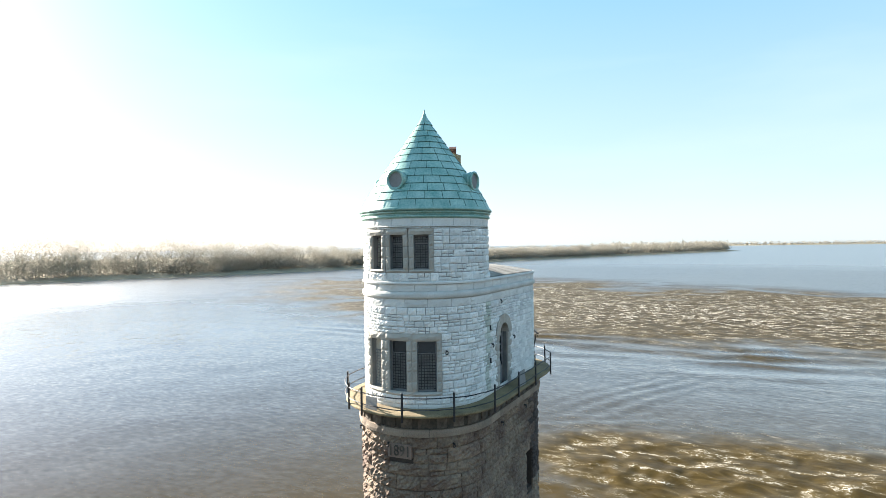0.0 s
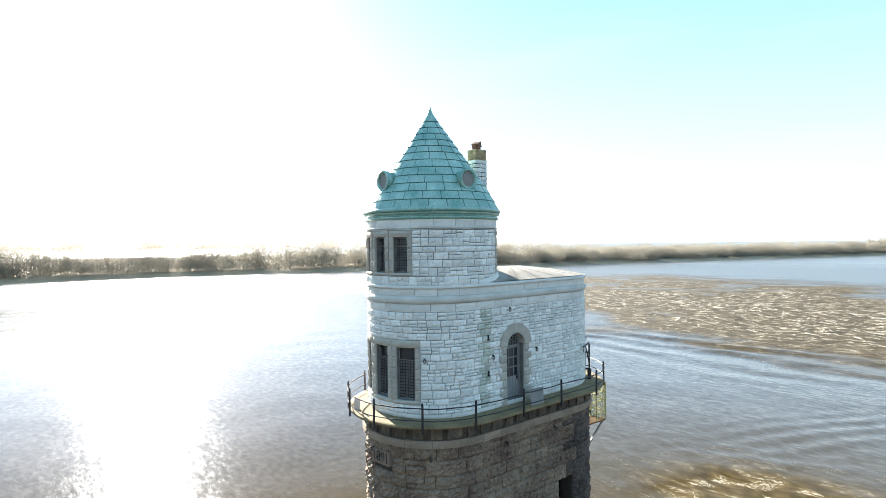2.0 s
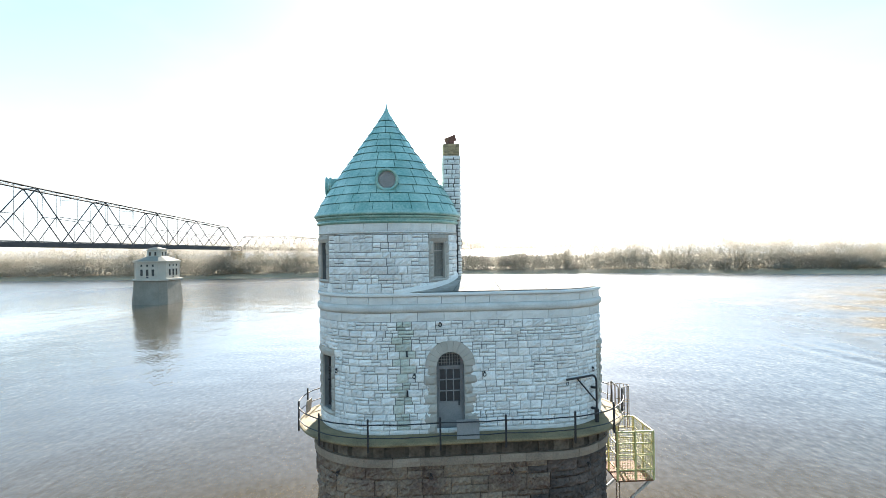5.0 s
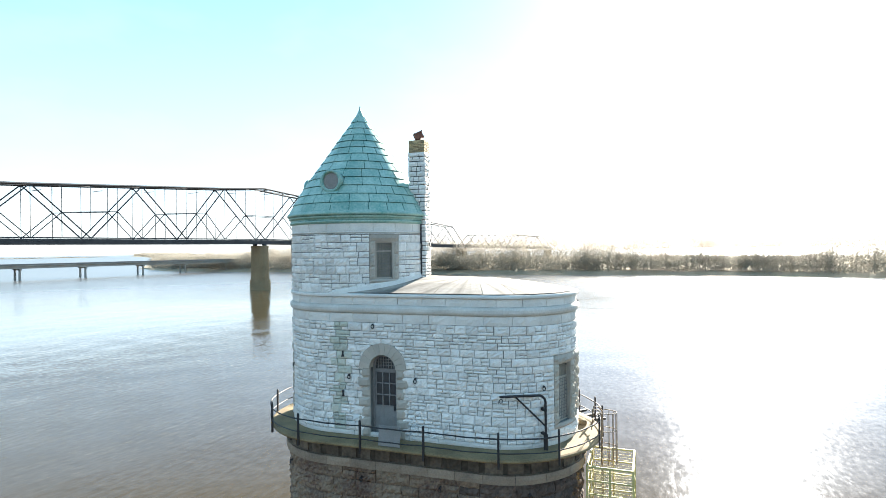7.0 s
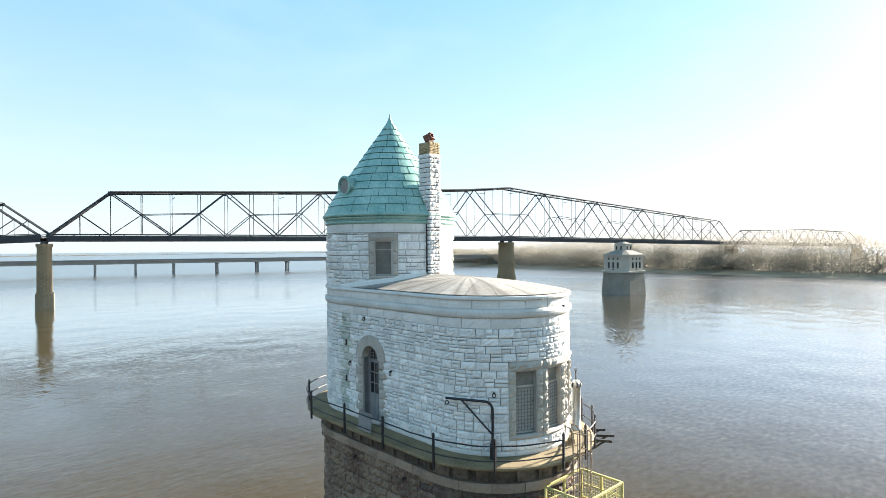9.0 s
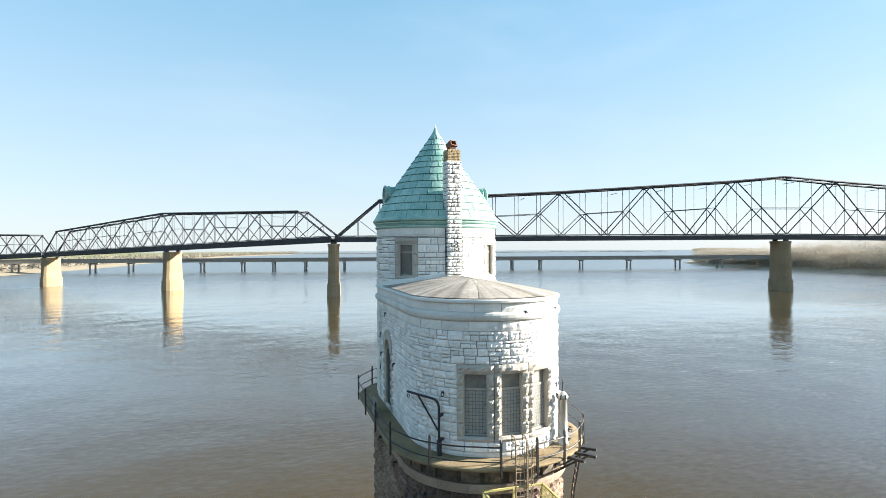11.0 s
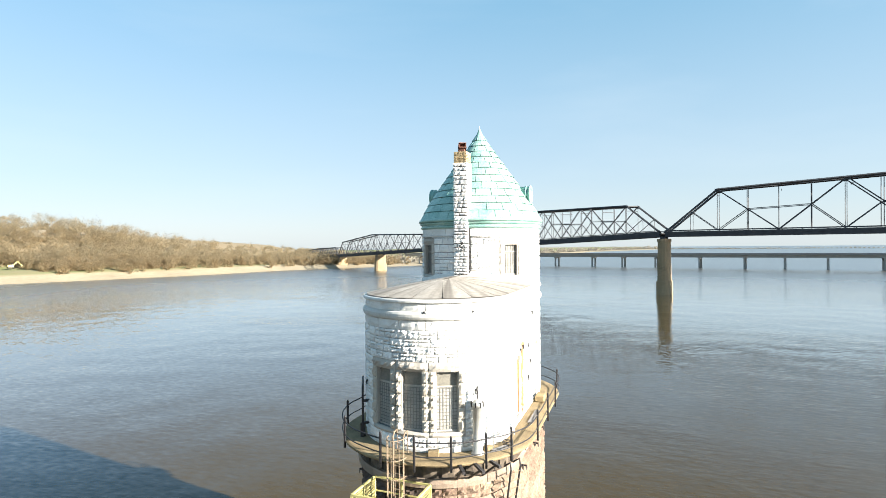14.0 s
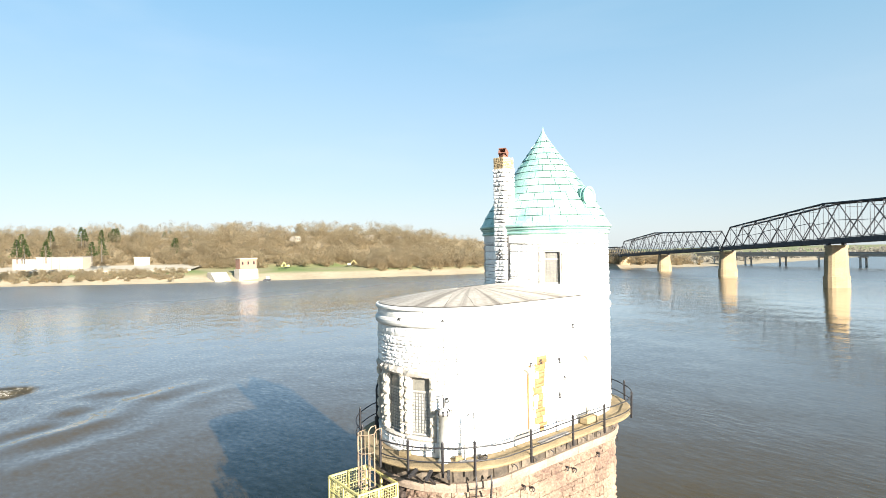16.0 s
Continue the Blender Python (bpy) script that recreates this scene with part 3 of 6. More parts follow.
def wall_shell(plan, length, z0, z1, holes, outer, inner, step=0.3, closed=True):
    """A thick wall along a plan with square openings right through it. holes: (u0, u1, z0, z1)."""
    bm = bmesh.new()
    cuts_u = {0.0, length}
    n = int(length / step)
    cuts_u |= {length * k / n for k in range(n)}
    cuts_z = {z0, z1}
    for a, b, c, d in holes:
        cuts_u |= {a, b}
        cuts_z |= {max(c, z0), min(d, z1)}
    us, zs = sorted(cuts_u), sorted(cuts_z)
    keep = [us[0]]
    marks = {x for h in holes for x in h[:2]}
    for u in us[1:]:
        if u - keep[-1] < 0.03 and u not in marks:
            continue
        keep.append(u)
    us = keep
    if closed and abs(us[-1] - length) > 1e-6:
        us.append(length)
    cols = len(us) - 1

    def solid(i, j):
        i %= cols
        if j < 0 or j >= len(zs) - 1:
            return False
        uc, zc = (us[i] + us[i + 1]) / 2, (zs[j] + zs[j + 1]) / 2
        return not any(a < uc < b and c < zc < d for a, b, c, d in holes)

    cache = {}

    def vert(i, j, off):
        i %= cols
        key = (i, j, off)
        if key not in cache:
            p, _ = plan(us[i], off)
            cache[key] = bm.verts.new((p.x, p.y, zs[j]))
        return cache[key]

    for i in range(cols):
        for j in range(len(zs) - 1):
            if not solid(i, j):
                continue
            bm.faces.new([vert(i, j, outer), vert(i + 1, j, outer), vert(i + 1, j + 1, outer), vert(i, j + 1, outer)])
            bm.faces.new([vert(i, j, inner), vert(i, j + 1, inner), vert(i + 1, j + 1, inner), vert(i + 1, j, inner)])
            for di, dj, e in ((-1, 0, ((0, 0), (0, 1))), (1, 0, ((1, 1), (1, 0))), (0, -1, ((1, 0), (0, 0))), (0, 1, ((0, 1), (1, 1)))):
                if not solid(i + di, j + dj):
                    (a, b), (c, d) = e
                    bm.faces.new([vert(i + a, j + b, outer), vert(i + c, j + d, outer), vert(i + c, j + d, inner), vert(i + a, j + b, inner)])
    return bm

# ---- river, banks ----
RIVER = pose(0, 0, 0, 0, 0, AXIS)
ACROSS = math.radians(AXIS)


def rv(s, v, z=0.0):
    """World place from metres down the river s and across it v (towards the bluff)."""
    return Vector((s * math.cos(ACROSS) + v * math.sin(ACROSS), s * math.sin(ACROSS) - v * math.cos(ACROSS), z))


def bump_at(s, v, cs, cv, rs, rv_):
    return math.exp(-((s - cs) / rs) ** 2 - ((v - cv) / rv_) ** 2)


def packet(s, v, cs, cv, turn, length, along_, across_, height):
    """A short train of standing waves: crests lie at the angle turn to the current."""
    a = radians(turn)
    x, y = s - cs, v - cv
    p, q = x * math.cos(a) + y * math.sin(a), -x * math.sin(a) + y * math.cos(a)
    fade = math.exp(-(p / along_) ** 2 - (q / across_) ** 2)
    if fade < 0.01:
        return 0.0
    wobble = 3.0 * noise.noise((s * 0.05, v * 0.05, 7.0)) + 1.2 * noise.noise((s * 0.17, v * 0.17, 3.0))
    fade *= 0.75 + 0.7 * noise.noise((s * 0.09, v * 0.09, 1.0))
    return height * fade * math.sin(math.tau * (q / length) + wobble)


def waves_at(s, v):
    """Standing waves: along the foot of the rapids, beside the boil, and behind the sunken rock."""
    z = packet(s, v, 90, -22, 88, 8.5, 48, 13, 0.34) + packet(s, v, 84, 22, 76, 8.0, 22, 11, 0.28)
    z += packet(s, v, 54, 2, 25, 2.9, 18, 5.0, 0.055) + packet(s, v, 38, -3, 60, 2.6, 8, 5, 0.05)
    z += packet(s, v, 11, 70, 143, 9.5, 15, 13, 0.24)
    return z


def rapids_at(x, y):
    """Strength of broken silty water, of foam, and of bare chop at a place."""
    s = x * math.cos(ACROSS) + y * math.sin(ACROSS)
    v = x * math.sin(ACROSS) - y * math.cos(ACROSS)
    ragged = noise.noise((s * 0.025, v * 0.018, 0.0)) * 0.6 + noise.noise((s * 0.08, v * 0.06, 3.0)) * 0.45
    w = 1.15 * bump_at(s, v, 158, -25, 48, 105) + 0.75 * bump_at(s, v, 168, 60, 50, 70) + 0.6 * bump_at(s, v, 235, -120, 60, 110)
    near = 0.6 * bump_at(s, v, 29, 5, 8, 9) + 0.6 * bump_at(s, v, 34, 22, 9, 13) + 0.5 * bump_at(s, v, 38, 46, 9, 20)
    west = 0.85 * bump_at(s, v, -60, 285, 45, 50) + 0.6 * bump_at(s, v, 10, 345, 50, 60)
    rock = 1.3 * bump_at(s, v, 19.5, 93, 3.0, 4.5)
    chop_ = 1.3 * bump_at(s, v, 240, -60, 150, 260) + 0.9 * bump_at(s, v, -40, 330, 110, 110) + 0.55 * bump_at(s, v, 80, -270, 90, 90)
    wild = (w + near) * (1.05 + ragged)
    return max(0.0, min(1.0, wild + 0.8 * rock)), max(0.0, min(1.1, 0.95 * w * (1 + ragged) + 0.8 * near * (1 + ragged) + 1.1 * west * (1 + ragged) + rock)), max(0.0, min(1.0, chop_ * (1 + 0.5 * ragged)))


def river():
    """One sheet of water to the horizon, finer where it breaks over rocks."""
    n, radii = 800, []
    r = 2.0
    while r < 4900:
        radii.append(r)
        r += min(r * 0.031, 0.8) if r < 110 else 1.4 if r < 260 else r * 0.035
    verts, faces, wild, spray, bare = [], [], [], [], []
    ways = [(math.cos(i * math.tau / n), math.sin(i * math.tau / n)) for i in range(n)]
    for r in radii:
        for c, d in ways:
            x, y, z, w, f, g = 3 + r * c, 3 + r * d, 0.0, 0.0, 0.0, 0.75
            if r < 520:
                w, f, g = rapids_at(x, y)
                g = min(1.0, g + 0.75 * max(0.0, min(1.0, (r - 210) / 190)))
                z = 0.06 * noise.noise((x * 0.12, y * 0.12, 0))
                if w > 0.03:
                    z += w * (0.26 * noise.noise((x * 0.2, y * 0.2, 5)) + 0.25 * noise.noise((x * 0.4, y * 0.4, 9)) + 0.16 * noise.noise((x * 0.9, y * 0.9, 2)))
                if r < 190:
                    z += waves_at(x * math.cos(ACROSS) + y * math.sin(ACROSS), x * math.sin(ACROSS) - y * math.cos(ACROSS))
            verts.append((x, y, z))
            wild.append(w)
            spray.append(f)
            bare.append(g)
    for k in range(len(radii) - 1):
        for i in range(n):
            j = (i + 1) % n
            faces.append((k * n + i, (k + 1) * n + i, (k + 1) * n + j, k * n + j))
    faces.append(tuple(range(n)))
    me = bpy.data.meshes.new("water")
    me.from_pydata(verts, [], faces)
    me.attributes.new("rapids", "FLOAT", "POINT").data.foreach_set("value", wild)
    me.attributes.new("spray", "FLOAT", "POINT").data.foreach_set("value", spray)
    me.attributes.new("chop", "FLOAT", "POINT").data.foreach_set("value", bare)
    me.materials.append(WATER)
    me.shade_smooth()
    return tagged(new("water", me), "wide muddy brown river with ripples and pale rapids", "river", kind="structure")


river()

WEST = [(900, 1150), (300, 720), (8, 492), (-86, 418), (-196, 364), (-302, 322), (-404, 300), (-529, 225), (-680, 205), (-1000, 190), (-1700, 120), (-2600, -150)]
EAST = [(1330, -40), (1240, 10), (1050, -60), (820, -150), (614, -225), (510, -256), (376, -290), (284, -316), (215, -358), (144, -386), (44, -402), (-31, -408), (-128, -406), (-259, -428), (-335, -440), (-405, -447), (-470, -452), (-594, -531), (-720, -660), (-1000, -930), (-1700, -1600), (-2600, -2300)]


def along(line, step):
    """Points at even steps along a line in the plan, with the way inland to its right hand side flipped by the caller."""
    out = []
    for (a, b), (c, d) in zip(line, line[1:]):
        n = max(1, int(math.hypot(c - a, d - b) / step))
        for k in range(n):
            out.append((a + (c - a) * k / n, b + (d - b) * k / n))
    out.append(line[-1])
    return out


def bank(name, line, side, profile, label, fade=lambda s: 1.0):
    """Ground that rises from the waterline inland by a profile of (distance, height)."""
    bm = bmesh.new()
    pts = along(line, 12)
    # the way inland is kept even so that the strips don't cross
    rows = []
    for i, (s, v) in enumerate(pts):
        a, b = pts[max(0, i - 6)], pts[min(len(pts) - 1, i + 6)]
        d = Vector((b[0] - a[0], b[1] - a[1])).normalized()
        inland = Vector((d.y, -d.x)) * side
        row = []
        for dist, h in profile:
            jit = noise.noise((s * 0.02, v * 0.02, dist * 0.1)) * min(9.0, 1.5 + dist * 0.12)
            hh = h * fade(s) * (1 + 0.16 * noise.noise((s * 0.008 + dist * 0.01, v * 0.008, 4.0))) + (0.5 * noise.noise((s * 0.06, v * 0.06, dist * 0.05)) if h > 0.5 else 0)
            p = rv(s + inland.x * (dist + jit), v + inland.y * (dist + jit), hh)
            row.append(bm.verts.new(p))
        rows.append(row)
    for a, b in zip(rows, rows[1:]):
        quad_strip(bm, a, b)
    bmesh.ops.recalc_face_normals(bm, faces=bm.faces)
    return tagged(part(name, bm, BANK, smooth=True), label, "river bank", kind="structure")


WEST_RISE = [(-14, -1.5), (0, 0.15), (9, 1.7), (17, 3.3), (26, 5.2), (40, 6.6), (70, 8.0), (95, 13.0), (130, 25.0), (170, 36.0), (230, 42.0), (420, 43.0), (900, 40.0)]
EAST_RISE = [(-14, -1.5), (0, 0.15), (10, 0.9), (22, 2.4), (60, 3.0), (200, 3.2), (700, 3.0)]


def west_fade(s):
    """The bluff sinks upstream."""
    return 1.0 if s > -330 else max(0.22, 1 + (s + 330) / 310)


bank("ground_west", WEST, 1, WEST_RISE, "sandy river bank with lawn rising to a wooded bluff", west_fade)
FAR_BEND = [(3100, 1500), (2700, 700), (2560, 100), (2540, -500)]
bank("ground_far", FAR_BEND, -1, EAST_RISE, "far low bank at the bend of the river")
bank("ground_east", EAST, -1, EAST_RISE, "low muddy bank below bare bottomland woods")

# ---- the intake tower ----
TOWER = thing("intake_tower", "white limestone river intake tower with conical green copper roof", "tower", RIVER)
DECK, CORNICE, TOP = 13.2, 18.05, 19.28
EAVES = 22.35
rnd = random.Random(7)

LOW_WIN = [("front", front_u(t), 0.47) for t in (150.5, 176.0, 201.5)] + [("rear", rear_u(t), 0.46) for t in (25.5, 0.0, -25.5)]
W0, W1 = 14.0, 16.42
DOOR = (door_u(2.62), 0.6, 16.12)
BLIND = [(sunny_u(5.85), 0.48, 15.95), (sunny_u(1.45), 0.46, 15.95)]
UP_WIN = [(radians(360 - t) % math.tau * R, 0.36) for t in (154.0, 176.0, 198.0)] + [(radians(a) % math.tau * R, 0.44) for a in (-45.0, 45.0)]
V0, V1 = 19.86, 21.52

# backing walls with the openings through them
holes = [(u - h, u + h, W0, W1) for _, u, h in LOW_WIN] + [(DOOR[0] - DOOR[1], DOOR[0] + DOOR[1], DECK, DOOR[2] + DOOR[1])]
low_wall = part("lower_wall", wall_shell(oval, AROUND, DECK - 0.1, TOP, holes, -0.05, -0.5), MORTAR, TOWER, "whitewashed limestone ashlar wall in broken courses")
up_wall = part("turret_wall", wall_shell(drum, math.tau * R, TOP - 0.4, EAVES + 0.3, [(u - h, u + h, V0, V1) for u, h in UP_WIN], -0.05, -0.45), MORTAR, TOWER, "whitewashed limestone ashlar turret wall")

# floors and ceilings close the rooms
bm = bmesh.new()
for z, o in ((DECK - 0.08, -0.1), (TOP - 0.25, -0.1)):
    bm.faces.new([bm.verts.new(p) for p in oval_ring(o, z)])
part("inner_floor", bm, TIMBER, TOWER)


def moulding(name, profile, mat, label=""):
    bm = bmesh.new()
    oval_sweep(bm, profile)
    bmesh.ops.recalc_face_normals(bm, faces=bm.faces)
    return part(name, bm, mat, TOWER, label)


moulding("cornice_torus", [(-0.06, 18.44), (0.06, 18.45), (0.11, 18.5), (0.14, 18.58), (0.14, 18.68), (0.1, 18.76), (0.03, 18.8), (-0.06, 18.8)], TORUS, "rounded limestone string course")
moulding("cornice_cap", [(-0.06, 19.13), (0.1, 19.14), (0.12, 19.17), (0.12, 19.24), (0.09, 19.28), (-0.4, 19.29)], COURSE, "limestone cornice cap")
bm = bmesh.new()
lathe(bm, [(R - 0.06, 21.88), (R + 0.05, 21.9), (R + 0.07, 21.94), (R + 0.04, 21.97), (R - 0.06, 21.97)], 72)
part("turret_string", bm, COURSE, TOWER)


def course_stones(plan, length, z0, z1, wide, owner, mat, seed, rough=0.02):
    """A course of large smooth blocks, each a part."""
    r = random.Random(seed)
    n = round(length / wide)
    for k in range(n):
        bm = bmesh.new()
        stone(bm, plan, length * k / n, length * (k + 1) / n, z0, z1, rough, r, cell=0.14, gap=0.009, base=0.015)
        part("course_stone", bm, mat, owner)


def surround(name, plan, uc, half, z0, z1, rough, owner, jamb=0.22, lintel=0.36, sill=0.2, jamb_mat=None):
    """Stone frame round an opening: lintel with sill and jamb blocks under it."""
    r = random.Random(int(uc * 100) + 3)

    def block(kind, a, b, c, d, rg, cell, base, holder):
        bm = bmesh.new()
        stone(bm, plan, a, b, c, d, rg, r, cell=cell, gap=0.004, base=base, back=-0.3)
        return part(kind, bm, jamb_mat if jamb_mat and kind == "jamb_stone" else TRIM, holder)

    top = block(name, uc - half - jamb, uc + half + jamb, z1, z1 + lintel, rough, 0.14, 0.05, owner)
    tagged(top, "dressed grey stone window surround")
    block("sill", uc - half - jamb, uc + half + jamb, z0 - sill, z0, 0.01, 0.16, 0.08, top)
    n = max(3, round((z1 - z0) / 0.5))
    for k in range(n):
        a, b = z0 + (z1 - z0) * k / n, z0 + (z1 - z0) * (k + 1) / n
        block("jamb_stone", uc - half - jamb, uc - half, a, b, rough, 0.08, 0.045, top)
        block("jamb_stone", uc + half, uc + half + jamb, a, b, rough, 0.08, 0.045, top)
    return top


def window(plan, uc, half, z0, z1, grille_to, mesh_mat, cols, owner=TOWER, label="", glass=DARKGLASS, deep=0.3, wire=0.014, lower=None, reveal=0.0):
    """Recessed window: frame, panes, and a metal lattice screen over the lower part."""
    m = facing(plan, uc, z0, -deep)
    bm = bmesh.new()
    h = z1 - z0
    for a, b, c, d in ((-half, -half + 0.06, 0, h), (half - 0.06, half, 0, h), (-half, half, 0, 0.07), (-half, half, h - 0.06, h), (-half, half, h * 0.74 - 0.03, h * 0.74 + 0.03)):
        box(bm, a, b, -0.03, 0.04, c, d, m)
    win = part("window", bm, TRIM if reveal else TIMBER, owner, label or "recessed window with metal lattice screen")
    if reveal:
        for a, b, c, d in ((-half - 0.02, -half + reveal, 0, h), (half - reveal, half + 0.02, 0, h), (-half + reveal, half - reveal, h - reveal, h + 0.02)):
            bm = bmesh.new()
            box(bm, a, b, 0.05, deep - 0.03, c, d, m)
            part("reveal", bm, TRIM, win)
    for a, b, pane in ((0.05, h * 0.74, lower or glass), (h * 0.74, h - 0.04, glass)):
        bm = bmesh.new()
        box(bm, -half + 0.05, half - 0.05, -0.012, 0.0, a, b, m)
        part("pane", bm, pane, win)
    bm = bmesh.new()
    top = h * grille_to
    wide = 2 * half - 0.12
    rows = round((top - 0.1) / (wide / cols))
    for k in range(cols + 1):
        x = -half + 0.06 + wide * k / cols
        box(bm, x - wire, x + wire, 0.02, 0.03, 0.06, top, m)
    for k in range(rows + 1):
        z = 0.08 + (top - 0.1) * k / rows
        box(bm, -half + 0.05, half - 0.05, 0.031, 0.041, z - wire, z + wire, m)
    for x in (-half + 0.1, half - 0.1):
        for z in (0.1, h * 0.5, h - 0.14):
            box(bm, x - 0.03, x + 0.03, 0.02, 0.07, z - 0.03, z + 0.03, m)
    part("lattice_screen", bm, mesh_mat, win, "square metal lattice screen")
    return win


for side, u, h in LOW_WIN:
    if side == "front":
        # the third window's panes are coloured pale as if sunlit
        sunny = u == LOW_WIN[2][1]
        window(oval, u, h, W0, W1, 0.74, TIMBER if sunny else IRON, 6, label="recessed window with panes coloured as sunlit" if sunny else "dark recessed window behind iron lattice", glass=TAN_PANEL if sunny else DARKGLASS, lower=TAN_PANEL if sunny else SCREENED)
        surround("window_surround", oval, u, h, W0, W1, 0.05, TOWER, jamb=0.26)
    else:
        window(oval, u, h, W0, W1, 0.72, GRILLE, 6, label="dusty window behind grey lattice screen", glass=DUSTY, deep=0.22, wire=0.01, lower=SQUARES, reveal=0.03)
        surround("window_surround", oval, u, h, W0, W1, 0.1, TOWER, jamb=0.26, jamb_mat=PALE)
for k, (u, h) in enumerate(UP_WIN):
    # the third turret window gets the same sunlit colour
    window(drum, u, h, V0, V1, 0.95, IRON if k < 3 else GRILLE, 5, label="small barred turret window", glass=TAN_PANEL if k == 2 else SCREENED if k < 3 else DUSTY, lower=None if k < 3 else DUSTY, deep=0.3 if k < 3 else 0.2, wire=0.012, reveal=0.0 if k < 3 else 0.07)
    surround("window_surround", drum, u, h, V0, V1, 0.05, TOWER, jamb=0.25, lintel=0.3, sill=0.16)


def arch_ring(plan, uc, r0, r1, spring, base, owner, name, mat, pieces=11, depth=0.1, label="stone arch"):
    """A round arch of voussoirs, with jamb blocks below it."""
    arch = new(name)
    arch.parent = owner
    tagged(arch, label)
    for k in range(pieces):
        bm = bmesh.new()
        a0, a1 = math.pi * k / pieces + 0.005, math.pi * (k + 1) / pieces - 0.005
        front, rear = [], []
        for a, r in ((a0, r0), (a1, r0), (a1, r1), ((a0 + a1) / 2, r1 * 1.005), (a0, r1)):
            p, _ = plan(uc - r * math.cos(a), depth)
            q, _ = plan(uc - r * math.cos(a), -0.35)
            front.append(bm.verts.new((p.x, p.y, spring + r * math.sin(a))))
            rear.append(bm.verts.new((q.x, q.y, spring + r * math.sin(a))))
        bm.faces.new(front[::-1])
        quad_strip(bm, front, rear, True)
        bmesh.ops.recalc_face_normals(bm, faces=bm.faces)
        part("voussoir", bm, mat, arch)
    r = random.Random(int(uc * 10))
    z, n = base, 0
    while z < spring - 0.05:
        zz = min(spring, z + 0.42)
        grow = (0.16 if n % 2 else 0.0) if pieces > 9 else 0.0
        for a, b in ((uc - r1 + 0.08 - grow, uc - r0), (uc + r0, uc + r1 - 0.08 + grow)):
            bm = bmesh.new()
            stone(bm, plan, a, b, z, zz, 0.02, r, gap=0.006, base=depth - 0.02, back=-0.35)
            part("jamb_stone", bm, mat, arch)
        z, n = zz, n + 1
    return arch


arch_ring(oval, DOOR[0], 0.6, 1.08, DOOR[2], DECK, TOWER, "door_arch", TRIM, label="grey stone arch round the doorway")

# the door: boarded below, panes above, barred fanlight
m = facing(oval, DOOR[0], DECK, -0.32)
bm = bmesh.new()
box(bm, -0.6, -0.5, -0.04, 0.05, 0, 2.92, m)
box(bm, 0.5, 0.6, -0.04, 0.05, 0, 2.92, m)
box(bm, -0.6, 0.6, -0.04, 0.06, 2.72, 2.86, m)
for a in range(12):
    a0, a1 = math.pi * a / 12, math.pi * (a + 1) / 12
    bar(bm, m @ Vector((-0.56 * math.cos(a0), 0, 2.92 + 0.56 * math.sin(a0))), m @ Vector((-0.56 * math.cos(a1), 0, 2.92 + 0.56 * math.sin(a1))), 0.09, 0.09)
door = part("door", bm, TIMBER, TOWER, "grey timber door with six panes and arched fanlight")
bm = bmesh.new()
box(bm, -0.5, 0.5, -0.03, 0.02, 0.02, 1.25, m)
for x in (-0.3, -0.1, 0.1, 0.3):
    box(bm, x - 0.006, x + 0.006, 0.02, 0.03, 0.05, 1.2, m)
part("door_leaf", bm, BOARD, door)
bm = bmesh.new()
box(bm, -0.5, 0.5, -0.02, 0.0, 1.25, 2.75, m)
part("pane", bm, DARKGLASS, door)
bm = bmesh.new()
for x in (-0.47, -0.16, 0.16, 0.47):
    box(bm, x - 0.025, x + 0.025, 0.0, 0.03, 1.25, 2.74, m)
for z in (1.27, 1.75, 2.24, 2.72):
    box(bm, -0.5, 0.5, 0.0, 0.034, z - 0.025, z + 0.025, m)
part("glazing_bar", bm, TIMBER, door)
bm = bmesh.new()
pts = [bm.verts.new(m @ Vector((-0.56 * math.cos(math.pi * k / 16), -0.02, 2.86 + 0.56 * math.sin(math.pi * k / 16)))) for k in range(17)]
bm.faces.new(pts)
part("fanlight", bm, DARKGLASS, door)
bm = bmesh.new()
for k in range(-4, 5):
    x = k * 0.12
    box(bm, x - 0.015, x + 0.015, 0.0, 0.015, 2.86, 2.9 + math.sqrt(max(0.0, 0.54 ** 2 - x * x)), m)
for z in (3.0, 3.13, 3.26, 3.38):
    x = math.sqrt(max(0.0, 0.54 ** 2 - (z - 2.9) ** 2))
    box(bm, -x, x, 0.016, 0.03, z - 0.012, z + 0.012, m)
part("fanlight_bars", bm, GRILLE, door)
bm = bmesh.new()
box(bm, 0.36, 0.42, 0.02, 0.07, 1.1, 1.3, m)
part("door_handle", bm, IRON, door)

# blind arches of the sunny side
for k, (u, h, spring) in enumerate(BLIND):
    arch_ring(oval, u, h, h + 0.14, spring, DECK + 0.4, TOWER, "blind_arch", COURSE, pieces=9, depth=0.13, label="white blind arch")
    bm = bmesh.new()
    p = []
    for a in range(13):
        p.append((u - h * math.cos(math.pi * a / 12), spring + h * math.sin(math.pi * a / 12)))
    p += [(u + h, DECK + 0.4), (u - h, DECK + 0.4)]
    bm.faces.new([bm.verts.new((*oval(a, -0.035)[0].xy, z)) for a, z in p])
    # tan colour makes the recess show, in place of its shade
    part("blind_panel", bm, TAN_PANEL, TOWER, "recessed tan panel of the blind arch")

